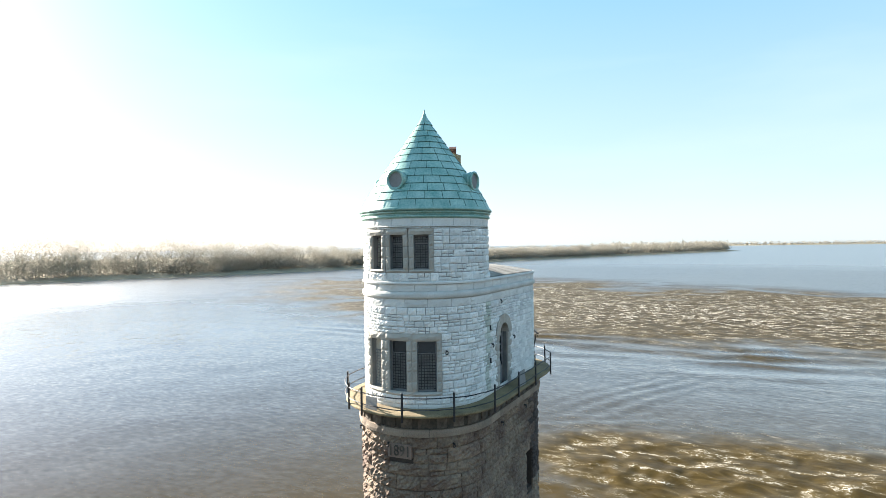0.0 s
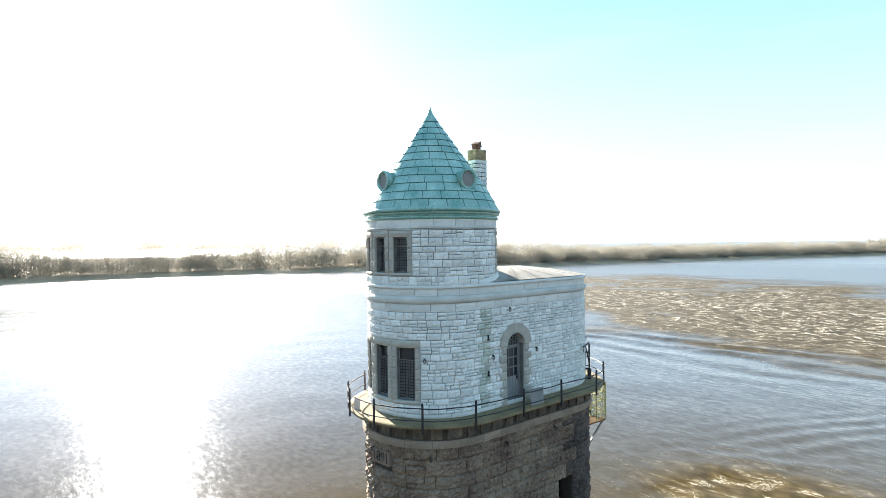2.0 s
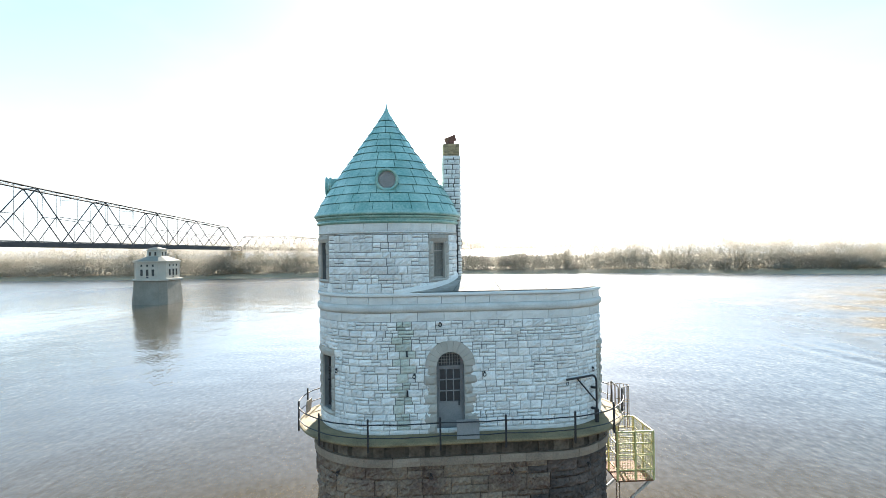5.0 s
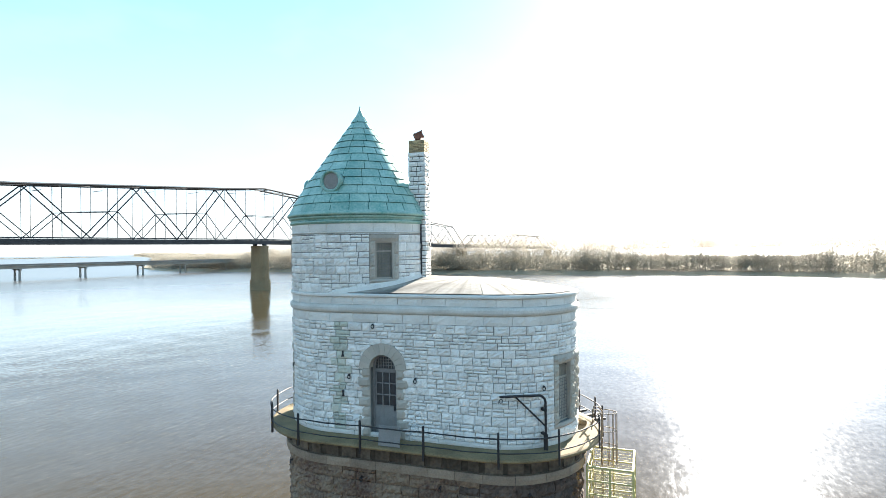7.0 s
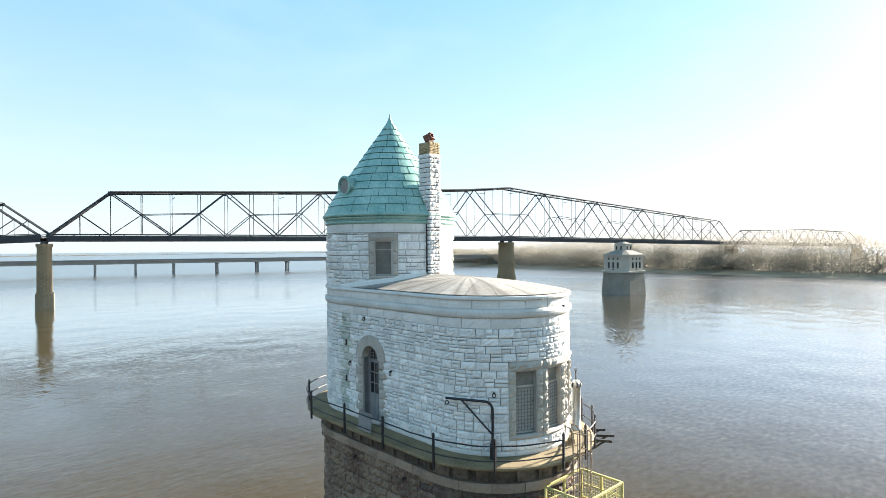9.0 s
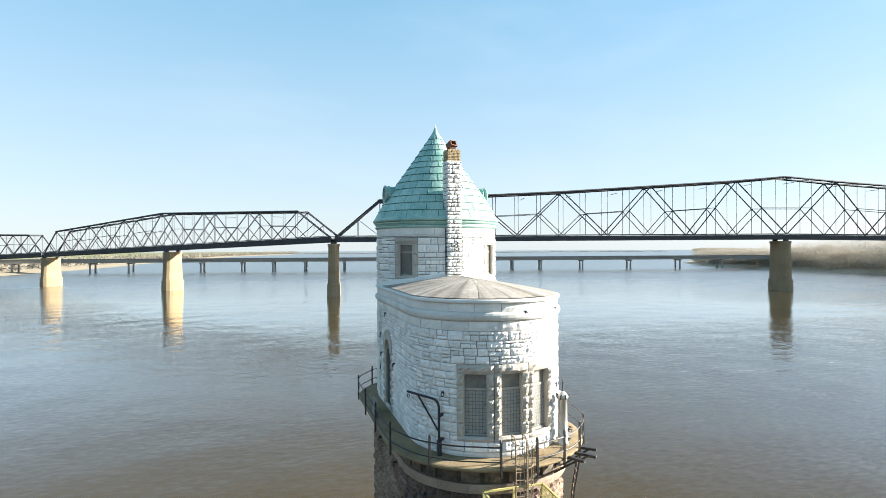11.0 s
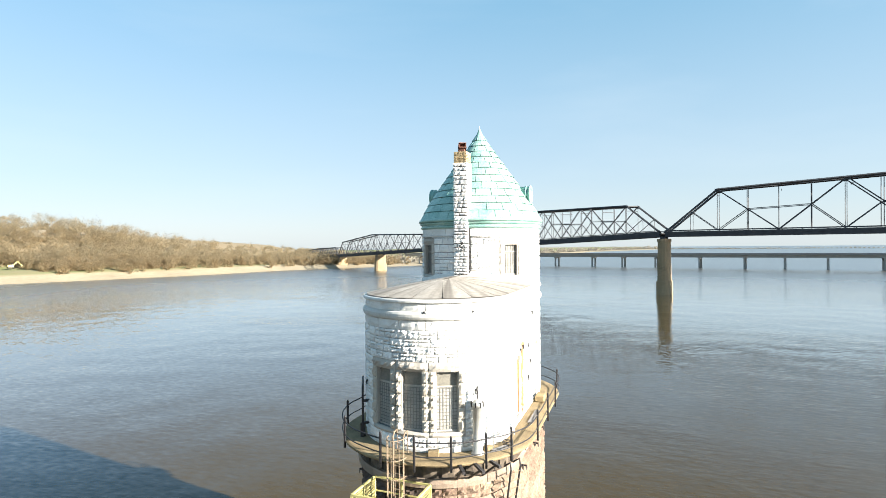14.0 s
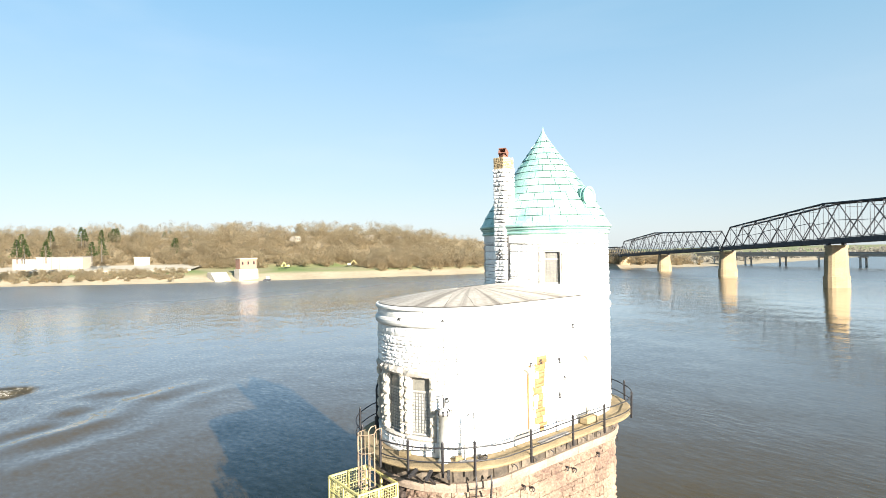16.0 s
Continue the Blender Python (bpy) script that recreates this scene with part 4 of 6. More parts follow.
for x0, x1, z0, z1 in ((5.22, 5.4, 13.7, 16.5), (5.02, 5.12, 14.4, 16.1), (4.84, 4.96, 15.1, 16.75)):
    bm = bmesh.new()
    stone(bm, oval, sunny_u(x1), sunny_u(x0), z0, z1, 0.03, rnd, cell=0.12, gap=0.0, base=0.05, back=-0.05)
    part("rust_run", bm, RUSTSTAIN, TOWER, "rust stained strip of stone")

# ---- copper roof ----
ROOF = [(3.25, 22.3), (3.35, 22.33), (3.41, 22.38), (3.4, 22.44), (3.35, 22.47), (3.36, 22.54), (3.42, 22.56), (3.46, 22.6), (3.43, 22.65), (3.44, 22.68), (3.51, 22.7), (3.52, 22.76), (3.49, 22.82), (3.38, 22.9)]
bm = bmesh.new()
lathe(bm, ROOF, 96)
part("gutter", bm, COPPER, TOWER, "moulded green copper gutter", True)
# dark rings laid in the gutter grooves deepen their shade
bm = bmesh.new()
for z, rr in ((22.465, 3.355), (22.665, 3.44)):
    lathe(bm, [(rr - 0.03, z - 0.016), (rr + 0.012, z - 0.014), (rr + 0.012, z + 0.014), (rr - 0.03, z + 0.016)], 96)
part("gutter_joint", bm, COPPER_DARK, TOWER, "dark strip shading the groove between the gutter mouldings")


def roof_r(z):
    """Radius of the roof: a cone that draws in steeply at the tip and swells a little at the foot."""
    marks = [(22.84, 3.4), (23.1, 3.3), (23.45, 3.11), (24.15, 2.68), (24.9, 2.15), (25.7, 1.58), (26.45, 1.05), (27.2, 0.52), (27.6, 0.26), (28.2, 0.0)]
    for (z0, r0), (z1, r1) in zip(marks, marks[1:]):
        if z <= z1:
            return r0 + (r1 - r0) * (z - z0) / (z1 - z0)
    return 0.0


# dark cone shows in the gaps as seams and as shadow under laps
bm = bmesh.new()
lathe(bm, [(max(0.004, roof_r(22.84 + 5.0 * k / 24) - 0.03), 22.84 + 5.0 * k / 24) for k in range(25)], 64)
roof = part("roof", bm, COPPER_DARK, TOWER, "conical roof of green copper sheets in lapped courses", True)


def copper_sheets():
    r = random.Random(5)
    z, row = 22.86, 0
    while z < 27.45:
        h = 0.4 if z < 25.6 else 0.345
        rr = roof_r(z)
        n = max(5, round(math.tau * rr / (0.86 if z < 25.5 else 0.66)))
        shift = (row % 2) * 0.5 + r.uniform(-0.1, 0.1)
        for k in range(n):
            a0, a1 = math.tau * (k + shift) / n, math.tau * (k + 1 + shift) / n
            bm = bmesh.new()
            steps = 4
            lift = r.uniform(0.0, 0.012)
            foot, low, top = [], [], []
            for i in range(steps + 1):
                a = a0 + 0.018 / max(rr, 0.2) + (a1 - a0 - 0.036 / max(rr, 0.2)) * i / steps
                c, s = math.cos(a), math.sin(a)
                r0, r1 = roof_r(z) + 0.036 + lift, roof_r(z + h - 0.028) + 0.004
                foot.append(bm.verts.new(((r0 - 0.05) * c, (r0 - 0.05) * s, z - 0.01)))
                low.append(bm.verts.new((r0 * c, r0 * s, z)))
                top.append(bm.verts.new((r1 * c, r1 * s, z + h - 0.028)))
            quad_strip(bm, foot, low)
            quad_strip(bm, low, top)
            # raised seam along one edge
            bar(bm, low[0].co, top[0].co, 0.018, 0.018)
            part("copper_sheet", bm, COPPER, roof)
        z += h
        row += 1


bm = bmesh.new()
lathe(bm, [(0.36, 27.48), (0.27, 27.62), (0.24, 27.66), (0.13, 27.86), (0.05, 28.06), (0.01, 28.26)], 20)
part("finial", bm, COPPER, roof, "pointed copper finial", True)


def dormer(theta):
    """Round roof ventilator: a deep barrel with a double rolled rim round a plain metal disc, on a skirt of copper."""
    a = radians(-theta)
    c, s = math.cos(a), math.sin(a)
    m = Matrix(((-s, c, 0, 2.55 * c), (c, s, 0, 2.55 * s), (0, 0, 1, 24.22), (0, 0, 0, 1)))
    bm = bmesh.new()
    rings = []
    for y, rr in ((-1.0, 0.45), (0.1, 0.45), (0.12, 0.49), (0.17, 0.5), (0.19, 0.46), (0.3, 0.45), (0.32, 0.51), (0.38, 0.52), (0.41, 0.47), (0.4, 0.4), (0.3, 0.375)):
        rings.append([bm.verts.new(m @ Vector((rr * math.cos(k * math.tau / 32), y, rr * math.sin(k * math.tau / 32)))) for k in range(32)])
    for x, y in zip(rings, rings[1:]):
        quad_strip(bm, x, y, True)
    d = part("dormer", bm, COPPER, roof, "round copper roof ventilator", True)
    bm = bmesh.new()
    rings = [[bm.verts.new(m @ Vector((rr * math.cos(k * math.tau / 32), y, rr * math.sin(k * math.tau / 32)))) for k in range(32)] for rr, y in ((0.38, 0.31), (0.3, 0.335), (0.28, 0.325), (0.1, 0.33))]
    for x, y in zip(rings, rings[1:]):
        quad_strip(bm, x, y, True)
    bm.faces.new(rings[-1])
    part("disc", bm, BOARD, d, "plain grey metal disc")
    bm = bmesh.new()
    for z0, z1, y0, w in ((-0.62, -0.36, 0.3, 0.42), (-0.78, -0.6, 0.2, 0.5)):
        box(bm, -w, w, -0.7, y0, z0, z1, m)
    bmesh.ops.bevel(bm, geom=bm.edges[:], offset=0.04, segments=1, affect="EDGES")
    part("apron", bm, COPPER, d)


for th in (90.0, 180.0, -90.0):
    dormer(th)

# ---- wing roof ----
RIDGE0, RIDGE1 = Vector((R - 0.1, 0, 19.92)), Vector((6.4, 0, 19.84))


def ridge_near(x):
    """The point of the ridge from which the roof falls to the edge."""
    return RIDGE0.lerp(RIDGE1, max(0.0, min(1.0, (x - 1.5) / 6.5)))


EDGE = [(u, *oval(u, -0.02)[0].xy) for u in [ARC + LONG * k / 10 for k in range(11)] + [ARC + LONG + ARC * k / 24 for k in range(1, 25)] + [2 * ARC + LONG + LONG * k / 10 for k in range(1, 11)]]
bm = bmesh.new()
rings = []
for f in (0.0, 0.25, 0.5, 0.75, 1.0):
    ring = []
    for u, x, y in EDGE:
        p = Vector((x, y, 19.31)).lerp(ridge_near(x), f)
        p.z += 0.05 * math.sin(math.pi * f) + 0.012 * noise.noise((p.x * 1.5, p.y * 1.5, 0))
        ring.append(bm.verts.new(p))
    rings.append(ring)
for a, b in zip(rings, rings[1:]):
    quad_strip(bm, a, b)
bmesh.ops.remove_doubles(bm, verts=bm.verts, dist=0.002)
wing_roof = part("wing_roof", bm, GRIME, TOWER, "low brown felt roof with lapped strips", True)
cuts = list(range(1, len(EDGE) - 1, 3)) + [len(EDGE) - 1]
for k0, k1 in zip(cuts, cuts[1:]):
    bm = bmesh.new()
    rows = []
    for f in (0.0, 0.25, 0.5, 0.75, 0.98):
        row = []
        for k in range(k0, k1 + 1):
            u, x, y = EDGE[k]
            shrink = 0.02 if k == k0 else -0.02 if k == k1 else 0.0
            x2, y2 = oval(u + shrink * (1 - f), -0.02)[0].xy
            p = Vector((x2, y2, 19.318)).lerp(ridge_near(x) + Vector((0, 0, 0.008)), f)
            p.z += 0.05 * math.sin(math.pi * f) + 0.012 * noise.noise((p.x * 1.5, p.y * 1.5, 0)) + rnd.uniform(0, 0.006)
            row.append(bm.verts.new(p))
        rows.append(row)
    for a, b in zip(rows, rows[1:]):
        quad_strip(bm, a, b)
    part("felt_panel", bm, MEMBRANE, wing_roof)
bm = bmesh.new()
for sgn in (-1, 1):
    rails = [[], [], []]
    for k in range(9):
        a = sgn * radians(6 + 80 * k / 8)
        h = 20.0 - 0.66 * k / 8
        for rail, rr, z in zip(rails, (R + 0.02, R + 0.1, R + 0.13), (h + 0.08, h - 0.0, h - 0.2)):
            rail.append(bm.verts.new((math.cos(a) * rr, math.sin(a) * rr, z)))
    quad_strip(bm, rails[0], rails[1])
    quad_strip(bm, rails[1], rails[2])
part("flashing", bm, COURSE, TOWER, "white sloping flashing at the turret foot")

# ---- chimney ----
chimney = thing("chimney", "", "")
chimney.parent = TOWER
tagged(chimney, "rough stone chimney with brick top")
r = random.Random(11)
FLUE = (3.12, -0.06)


def shaft_plan(hx, hy):
    """Plan of a square shaft: u runs round its four sides."""
    sides = [((-hx, -hy), (1, 0), 2 * hx), ((hx, -hy), (0, 1), 2 * hy), ((hx, hy), (-1, 0), 2 * hx), ((-hx, hy), (0, -1), 2 * hy)]

    def plan(u, off=0.0):
        for (x, y), (dx, dy), ln in sides:
            if u <= ln + 1e-6:
                n = Vector((dy, -dx, 0))
                return Vector((FLUE[0] + x + dx * u, FLUE[1] + y + dy * u, 0)) + n * off, n
            u -= ln
        return plan(0.0, off)

    return plan, [ln for *_, ln in sides]


def coursed_shaft(name, hx, hy, z0, z1, height, wide, mat, rough, gap):
    """Blocks in courses round a square shaft, with broken joints."""
    plan, sides = shaft_plan(hx, hy)
    z = z0
    while z < z1 - 0.01:
        zz = z + r.uniform(*height)
        zz = z1 if z1 - zz < height[0] else zz
        start = 0.0
        for ln in sides:
            n = max(1, round(ln / r.uniform(*wide)))
            cuts = [0.0] + sorted(min(0.9, max(0.1, (k + r.uniform(-0.3, 0.3)) / n)) for k in range(1, n)) + [1.0]
            for a, b in zip(cuts, cuts[1:]):
                bm = bmesh.new()
                stone(bm, plan, start + ln * a, start + ln * b, z, zz, rough, r, cell=0.09 if rough > 0.01 else 0.3, gap=gap, base=0.015, back=-0.06)
                part(name, bm, mat, chimney)
            start += ln
        z = zz


def chimney_stack():
    coursed_shaft("stone", 0.4, 0.36, 19.5, 25.62, (0.13, 0.25), (0.2, 0.42), STONE, 0.045, 0.018)
    coursed_shaft("brick", 0.38, 0.335, 25.66, 26.26, (0.075, 0.078), (0.19, 0.22), BRICK, 0.006, 0.006)
    for name, hx, hy, z0, z1, mat in (("core", 0.36, 0.32, 19.3, 25.66, BEDDING), ("flue", 0.35, 0.305, 25.6, 26.24, BEDDING)):
        bm = bmesh.new()
        box(bm, FLUE[0] - hx, FLUE[0] + hx, FLUE[1] - hy, FLUE[1] + hy, z0, z1)
        part(name, bm, mat, chimney)
    bm = bmesh.new()
    for o, z in ((0.4, 25.3), (0.42, 25.6)):
        box(bm, FLUE[0] - o, FLUE[0] + o, FLUE[1] - o + 0.04, FLUE[1] + o - 0.04, z, z + 0.07)
    part("stone_band", bm, STONE, chimney)
    # clay cap: a square neck and a tipped hood, open on one side
    bm = bmesh.new()
    box(bm, FLUE[0] - 0.15, FLUE[0] + 0.15, FLUE[1] - 0.15, FLUE[1] + 0.15, 26.24, 26.42)
    cap = part("chimney_pot", bm, CLAY, chimney, "rusty red chimney cap with a tipped hood")
    m = Matrix.Translation((FLUE[0], FLUE[1], 26.53)) @ Matrix.Rotation(radians(24), 4, "Z") @ Matrix.Rotation(radians(-24), 4, "Y")
    bm = bmesh.new()
    for x0, x1, y0, y1, z0, z1 in ((-0.22, 0.22, -0.2, 0.2, 0.11, 0.15), (-0.22, 0.22, -0.2, 0.2, -0.15, -0.11), (-0.22, 0.18, -0.2, -0.16, -0.11, 0.11), (-0.22, 0.18, 0.16, 0.2, -0.11, 0.11), (-0.22, -0.18, -0.16, 0.16, -0.11, 0.11)):
        box(bm, x0, x1, y0, y1, z0, z1, m)
    part("hood", bm, CLAY, cap)
    # dark tubes in the angle between chimney and turret draw its shadow gap
    for y in (-0.46, 0.36):
        bm = bmesh.new()
        tube(bm, [(R + 0.05, y, 19.9), (R + 0.05, y, 22.3)], 0.035, 6)
        part("gap_tube", bm, IRON, chimney, "dark tube drawing the shadow gap beside the chimney")


chimney_stack()
bm = bmesh.new()
swirl_pts = [Vector((3.6, 0.16 * math.sin(k * 0.62) * (1 - k / 26), 21.15 + 0.03 * k)) for k in range(16)]
tube(bm, swirl_pts, 0.03, 6)
part("wall_tie", bm, IRON, chimney, "curled black iron wall tie")

# ---- gallery, ledge and base ----
moulding("gallery_slab", [(0.0, DECK), (0.5, DECK + 0.005), (0.96, DECK - 0.02), (1.04, DECK - 0.05), (1.06, DECK - 0.1), (1.02, DECK - 0.16), (0.7, DECK - 0.19), (0.55, DECK - 0.28), (0.3, DECK - 0.3)], CONCRETE, "tan concrete gallery slab with worn edge")
moulding("recess", [(0.22, DECK - 0.3), (0.22, 12.25)], GRIME)
moulding("band_bed", [(0.2, 12.3), (0.34, 12.28), (0.34, 11.98), (0.1, 11.92)], GRIME)
course = random.Random(29)
for k in range(30):
    bm = bmesh.new()
    stone(bm, oval, AROUND * k / 30, AROUND * (k + 1) / 30, 11.94, 12.31, 0.03, course, cell=0.2, gap=0.008, base=0.38, back=0.2)
    part("band_stone", bm, LEDGE, TOWER)
r = random.Random(17)
n = 44
for k in range(n):
    u = AROUND * (k + 0.5) / n
    bm = bmesh.new()
    w = r.uniform(0.22, 0.36)
    stone(bm, oval, u - w, u + w, 12.32, DECK - 0.29, 0.05, r, cell=0.2, gap=0.012, base=0.3, back=0.2)
    part("corbel_block", bm, GRIME, TOWER)


NICHE = (door_u(6.2), 0.55, 6.2, 8.6)
base = part("tower_base", wall_shell(oval, AROUND, -3.0, 12.0, [(NICHE[0] - NICHE[1], NICHE[0] + NICHE[1], NICHE[2], NICHE[3])], 0.06, -0.7, 0.6), BEDDING, TOWER, "red brown rock faced granite base")

# date stone
m = facing(oval, front_u(173.5), 11.2, 0.25)
bm = bmesh.new()
box(bm, -0.62, 0.62, -0.25, 0.0, -0.33, 0.33, m)
plate = part("date_stone", bm, DATED, TOWER, "dressed date stone with raised numerals")
txt = bpy.data.curves.new("date", "FONT")
txt.body, txt.size, txt.extrude, txt.align_x, txt.align_y = "1891", 0.6, 0.04, "CENTER", "CENTER"
tob = new("date", txt)
bpy.context.view_layer.update()
numerals = new("numerals", bpy.data.meshes.new_from_object(tob.evaluated_get(bpy.context.evaluated_depsgraph_get())))
bpy.data.objects.remove(tob)
numerals.data.materials.clear()
numerals.data.materials.append(GRIME)
numerals.parent = plate
numerals.matrix_local = m @ Matrix(((1, 0, 0, 0), (0, 0, 1, 0.0), (0, 1.2, 0, 0), (0, 0, 0, 1)))

# ---- iron work on the gallery ----
railing = thing("gallery_railing", "black iron pipe railing round the gallery", "railing", RIVER)
REACH = 1.09


POSTS = [front_u(t) for t in (247, 215, 197, 166, 134)] + [door_u(x) for x in (-0.69, 2.06, 4.81)] + [rear_u(t) for t in (79.5, 48, 12, -7, -25.5, -44, -60.5)] + [sunny_u(x) for x in (6.5, 3.67, 1.24)]
for u in POSTS:
    p, nrm = oval(u, REACH)
    bm = bmesh.new()
    lean = rnd.uniform(-0.02, 0.03)
    bar(bm, (p.x, p.y, DECK - 0.34), (p.x + nrm.x * lean, p.y + nrm.y * lean, DECK + 0.99), 0.075, 0.075)
    tube(bm, [(p.x + nrm.x * lean, p.y + nrm.y * lean, DECK + 0.98), (p.x + nrm.x * lean, p.y + nrm.y * lean, DECK + 1.04)], [0.05, 0.02], 8)
    part("post", bm, IRON, railing)
GAP = (rear_u(12), rear_u(-7))
for z, rr in ((0.78, 0.028), (0.24, 0.024)):
    bm = bmesh.new()
    pts = []
    n = 130
    span = AROUND - (GAP[1] - GAP[0])
    for k in range(n + 1):
        u = GAP[1] + span * k / n
        p, _ = oval(u, REACH)
        sag = 0.012 * math.sin(u * 2.3) + 0.008 * math.sin(u * 5.1)
        pts.append((p.x, p.y, DECK + z + sag))
    tube(bm, pts, rr, 6)
    part("rail", bm, IRON, railing)


def loose_box(name, label, category, u, off, size, mat, tilt=0.0, z=DECK):
    """A slab that stands or lies on the gallery."""
    bm = bmesh.new()
    m = facing(oval, u, z, off) @ Matrix.Rotation(radians(tilt), 4, "X")
    box(bm, -size[0] / 2, size[0] / 2, -size[1] / 2, size[1] / 2, 0, size[2], m)
    bmesh.ops.bevel(bm, geom=bm.edges[:], offset=min(size) * 0.15, segments=1, affect="EDGES")
    ob = part(name, bm, mat)
    ob.matrix_world = RIVER
    return tagged(ob, label, category)


loose_box("metal_sheet", "grey metal sheet leaning on the railing before the door", "sheet", door_u(3.25), 0.88, (0.95, 0.03, 0.8), BOARD, 6)
loose_box("metal_sheet", "small grey sheet leaning on the railing", "sheet", front_u(191), 0.88, (0.75, 0.03, 0.6), BOARD, 5)
loose_box("concrete_block", "pale concrete block lying on the gallery", "block", sunny_u(1.4), 0.35, (0.9, 0.5, 0.35), CONCRETE)
loose_box("timber_plank", "weathered plank lying on the gallery", "plank", sunny_u(4.3), 0.5, (2.0, 0.2, 0.05), TIMBER)
loose_box("stone_block", "pale stone block lying by the rear windows", "block", rear_u(-16), 0.3, (0.45, 0.3, 0.22), CONCRETE)


def davit():
    """Wall crane of bent pipe with a brace and a hook."""
    ob = thing("davit_crane", "dark iron davit crane with diagonal brace and hook", "crane", RIVER)
    p, nrm = oval(rear_u(49), 0.28)
    tip, _ = oval(rear_u(49) - 2.6, 0.75)
    foot = Vector((p.x, p.y, DECK))
    d = Vector((tip.x - p.x, tip.y - p.y, 0)).normalized()
    bm = bmesh.new()
    pts = [foot, foot + Vector((0, 0, 1.85))]
    for k in range(1, 7):
        a = math.pi / 2 * k / 6
        pts.append(foot + Vector((0, 0, 1.85)) + 0.3 * ((1 - math.cos(a)) * d + Vector((0, 0, math.sin(a)))))
    pts.append(foot + 1.85 * d + Vector((0, 0, 2.17)))
    tube(bm, pts, 0.05, 8)
    part("mast", bm, IRON, ob)
    bm = bmesh.new()
    tube(bm, [foot + Vector((0, 0, 0.95)) + 0.03 * d, foot + 1.2 * d + Vector((0, 0, 2.12))], 0.035, 8)
    part("brace", bm, IRON, ob)
    bm = bmesh.new()
    c = foot + 1.8 * d + Vector((0, 0, 2.0))
    tube(bm, [c + 0.07 * (math.cos(k * math.tau / 10) * d + Vector((0, 0, math.sin(k * math.tau / 10)))) for k in range(10)], 0.018, 6, True)
    part("hook", bm, IRON, ob)
    bm = bmesh.new()
    for z in (0.6, 1.55):
        q = foot + Vector((0, 0, z))
        arm = bmesh.new()
        bar(arm, q, q - Vector((nrm.x, nrm.y, 0)) * 0.32, 0.12, 0.09)
        part("wall_arm", arm, IRON, ob)
    box(bm, foot.x - 0.08, foot.x + 0.08, foot.y - 0.08, foot.y + 0.08, DECK, DECK + 0.6)
    part("bracket", bm, IRON, ob)


davit()


def vent_post():
    """Stout pipe with a ringed cap and a spike, at the rear of the gallery."""
    ob = thing("vent_pipe", "pale galvanised vent pipe with ringed cap and spike", "pipe", RIVER)
    p, _ = oval(rear_u(-44), 0.38)
    bm = bmesh.new()
    lathe(bm, [(0.26, DECK), (0.26, DECK + 0.06), (0.2, DECK + 0.1), (0.19, DECK + 1.85), (0.25, DECK + 1.88), (0.25, DECK + 2.0), (0.2, DECK + 2.03), (0.12, DECK + 2.12), (0.02, DECK + 2.15)], 20, p.xy)
    part("pipe", bm, GALV, ob, "", True)
    bm = bmesh.new()
    tube(bm, [(p.x, p.y, DECK + 2.1), (p.x, p.y, DECK + 2.55)], 0.03, 8)
    tube(bm, [(p.x + 0.06 * math.cos(k), p.y, DECK + 2.6 + 0.06 * math.sin(k)) for k in [i * math.tau / 10 for i in range(10)]], 0.018, 6, True)
    for k in range(8):
        a = k * math.tau / 8
        box(bm, p.x + 0.24 * math.cos(a) - 0.025, p.x + 0.24 * math.cos(a) + 0.025, p.y + 0.24 * math.sin(a) - 0.025, p.y + 0.24 * math.sin(a) + 0.025, DECK + 1.86, DECK + 2.06)
    part("spike", bm, IRON, ob, "black spike with ring")


vent_post()


def conduit():
    ob = thing("conduit_pipe", "thin bent grey pipe beside the vent pipe", "pipe", RIVER)
    p, _ = oval(rear_u(-57), 0.3)
    q, _ = oval(rear_u(-65), 0.12)
    bm = bmesh.new()
    tube(bm, [(p.x, p.y, DECK), (p.x, p.y, DECK + 1.7), (q.x, q.y, DECK + 1.85), (q.x, q.y, DECK + 0.3)], 0.03, 6)
    part("pipe", bm, GALV, ob)


conduit()


def ring_bolt(u, z, plan=oval):
    """An iron mooring ring hung from an eye bolt."""
    m = facing(plan, u, z, 0.06)
    bm = bmesh.new()
    tube(bm, [m @ Vector((0.065 * math.cos(k * math.tau / 12), 0.05, -0.05 + 0.08 * math.sin(k * math.tau / 12))) for k in range(12)], 0.02, 6, True)
    box(bm, -0.03, 0.03, -0.1, 0.07, 0.0, 0.07, m)
    ob = part("mooring_ring", bm, IRON)
    ob.matrix_world = RIVER
    tagged(ob, "black iron ring hung on the stone wall", "ring", "wall rings")


for u, z in ((door_u(2.2), 17.95), (sunny_u(2.2), 17.95), (rear_u(-44), 18.75), (rear_u(-10), 18.75), (door_u(1.05), 15.75), (door_u(4.1), 15.75), (front_u(134), 15.9), (rear_u(48), 15.6), (rear_u(-46), 15.6), (sunny_u(2.9), 15.6), (sunny_u(4.6), 16.6), (sunny_u(5.25), 16.55)):
    ring_bolt(u, z)
for u in (2.0, 5.0, 8.0, 12.0, 15.5, 19.0, 28.5, 31.5, 34.0):
    ring_bolt(u, 11.5, lambda a, o=0.0: oval(a, o + 0.24))


def strap(u, z):
    m = facing(oval, u, z, 0.04)
    bm = bmesh.new()
    box(bm, -0.03, 0.03, 0, 0.06, 0, 0.26, m)
    box(bm, -0.05, 0.05, 0, 0.08, 0.0, 0.05, m)
    ob = part("wall_anchor", bm, IRON)
    ob.matrix_world = RIVER
    tagged(ob, "small black iron anchor on the stone wall", "anchor", "wall anchors")


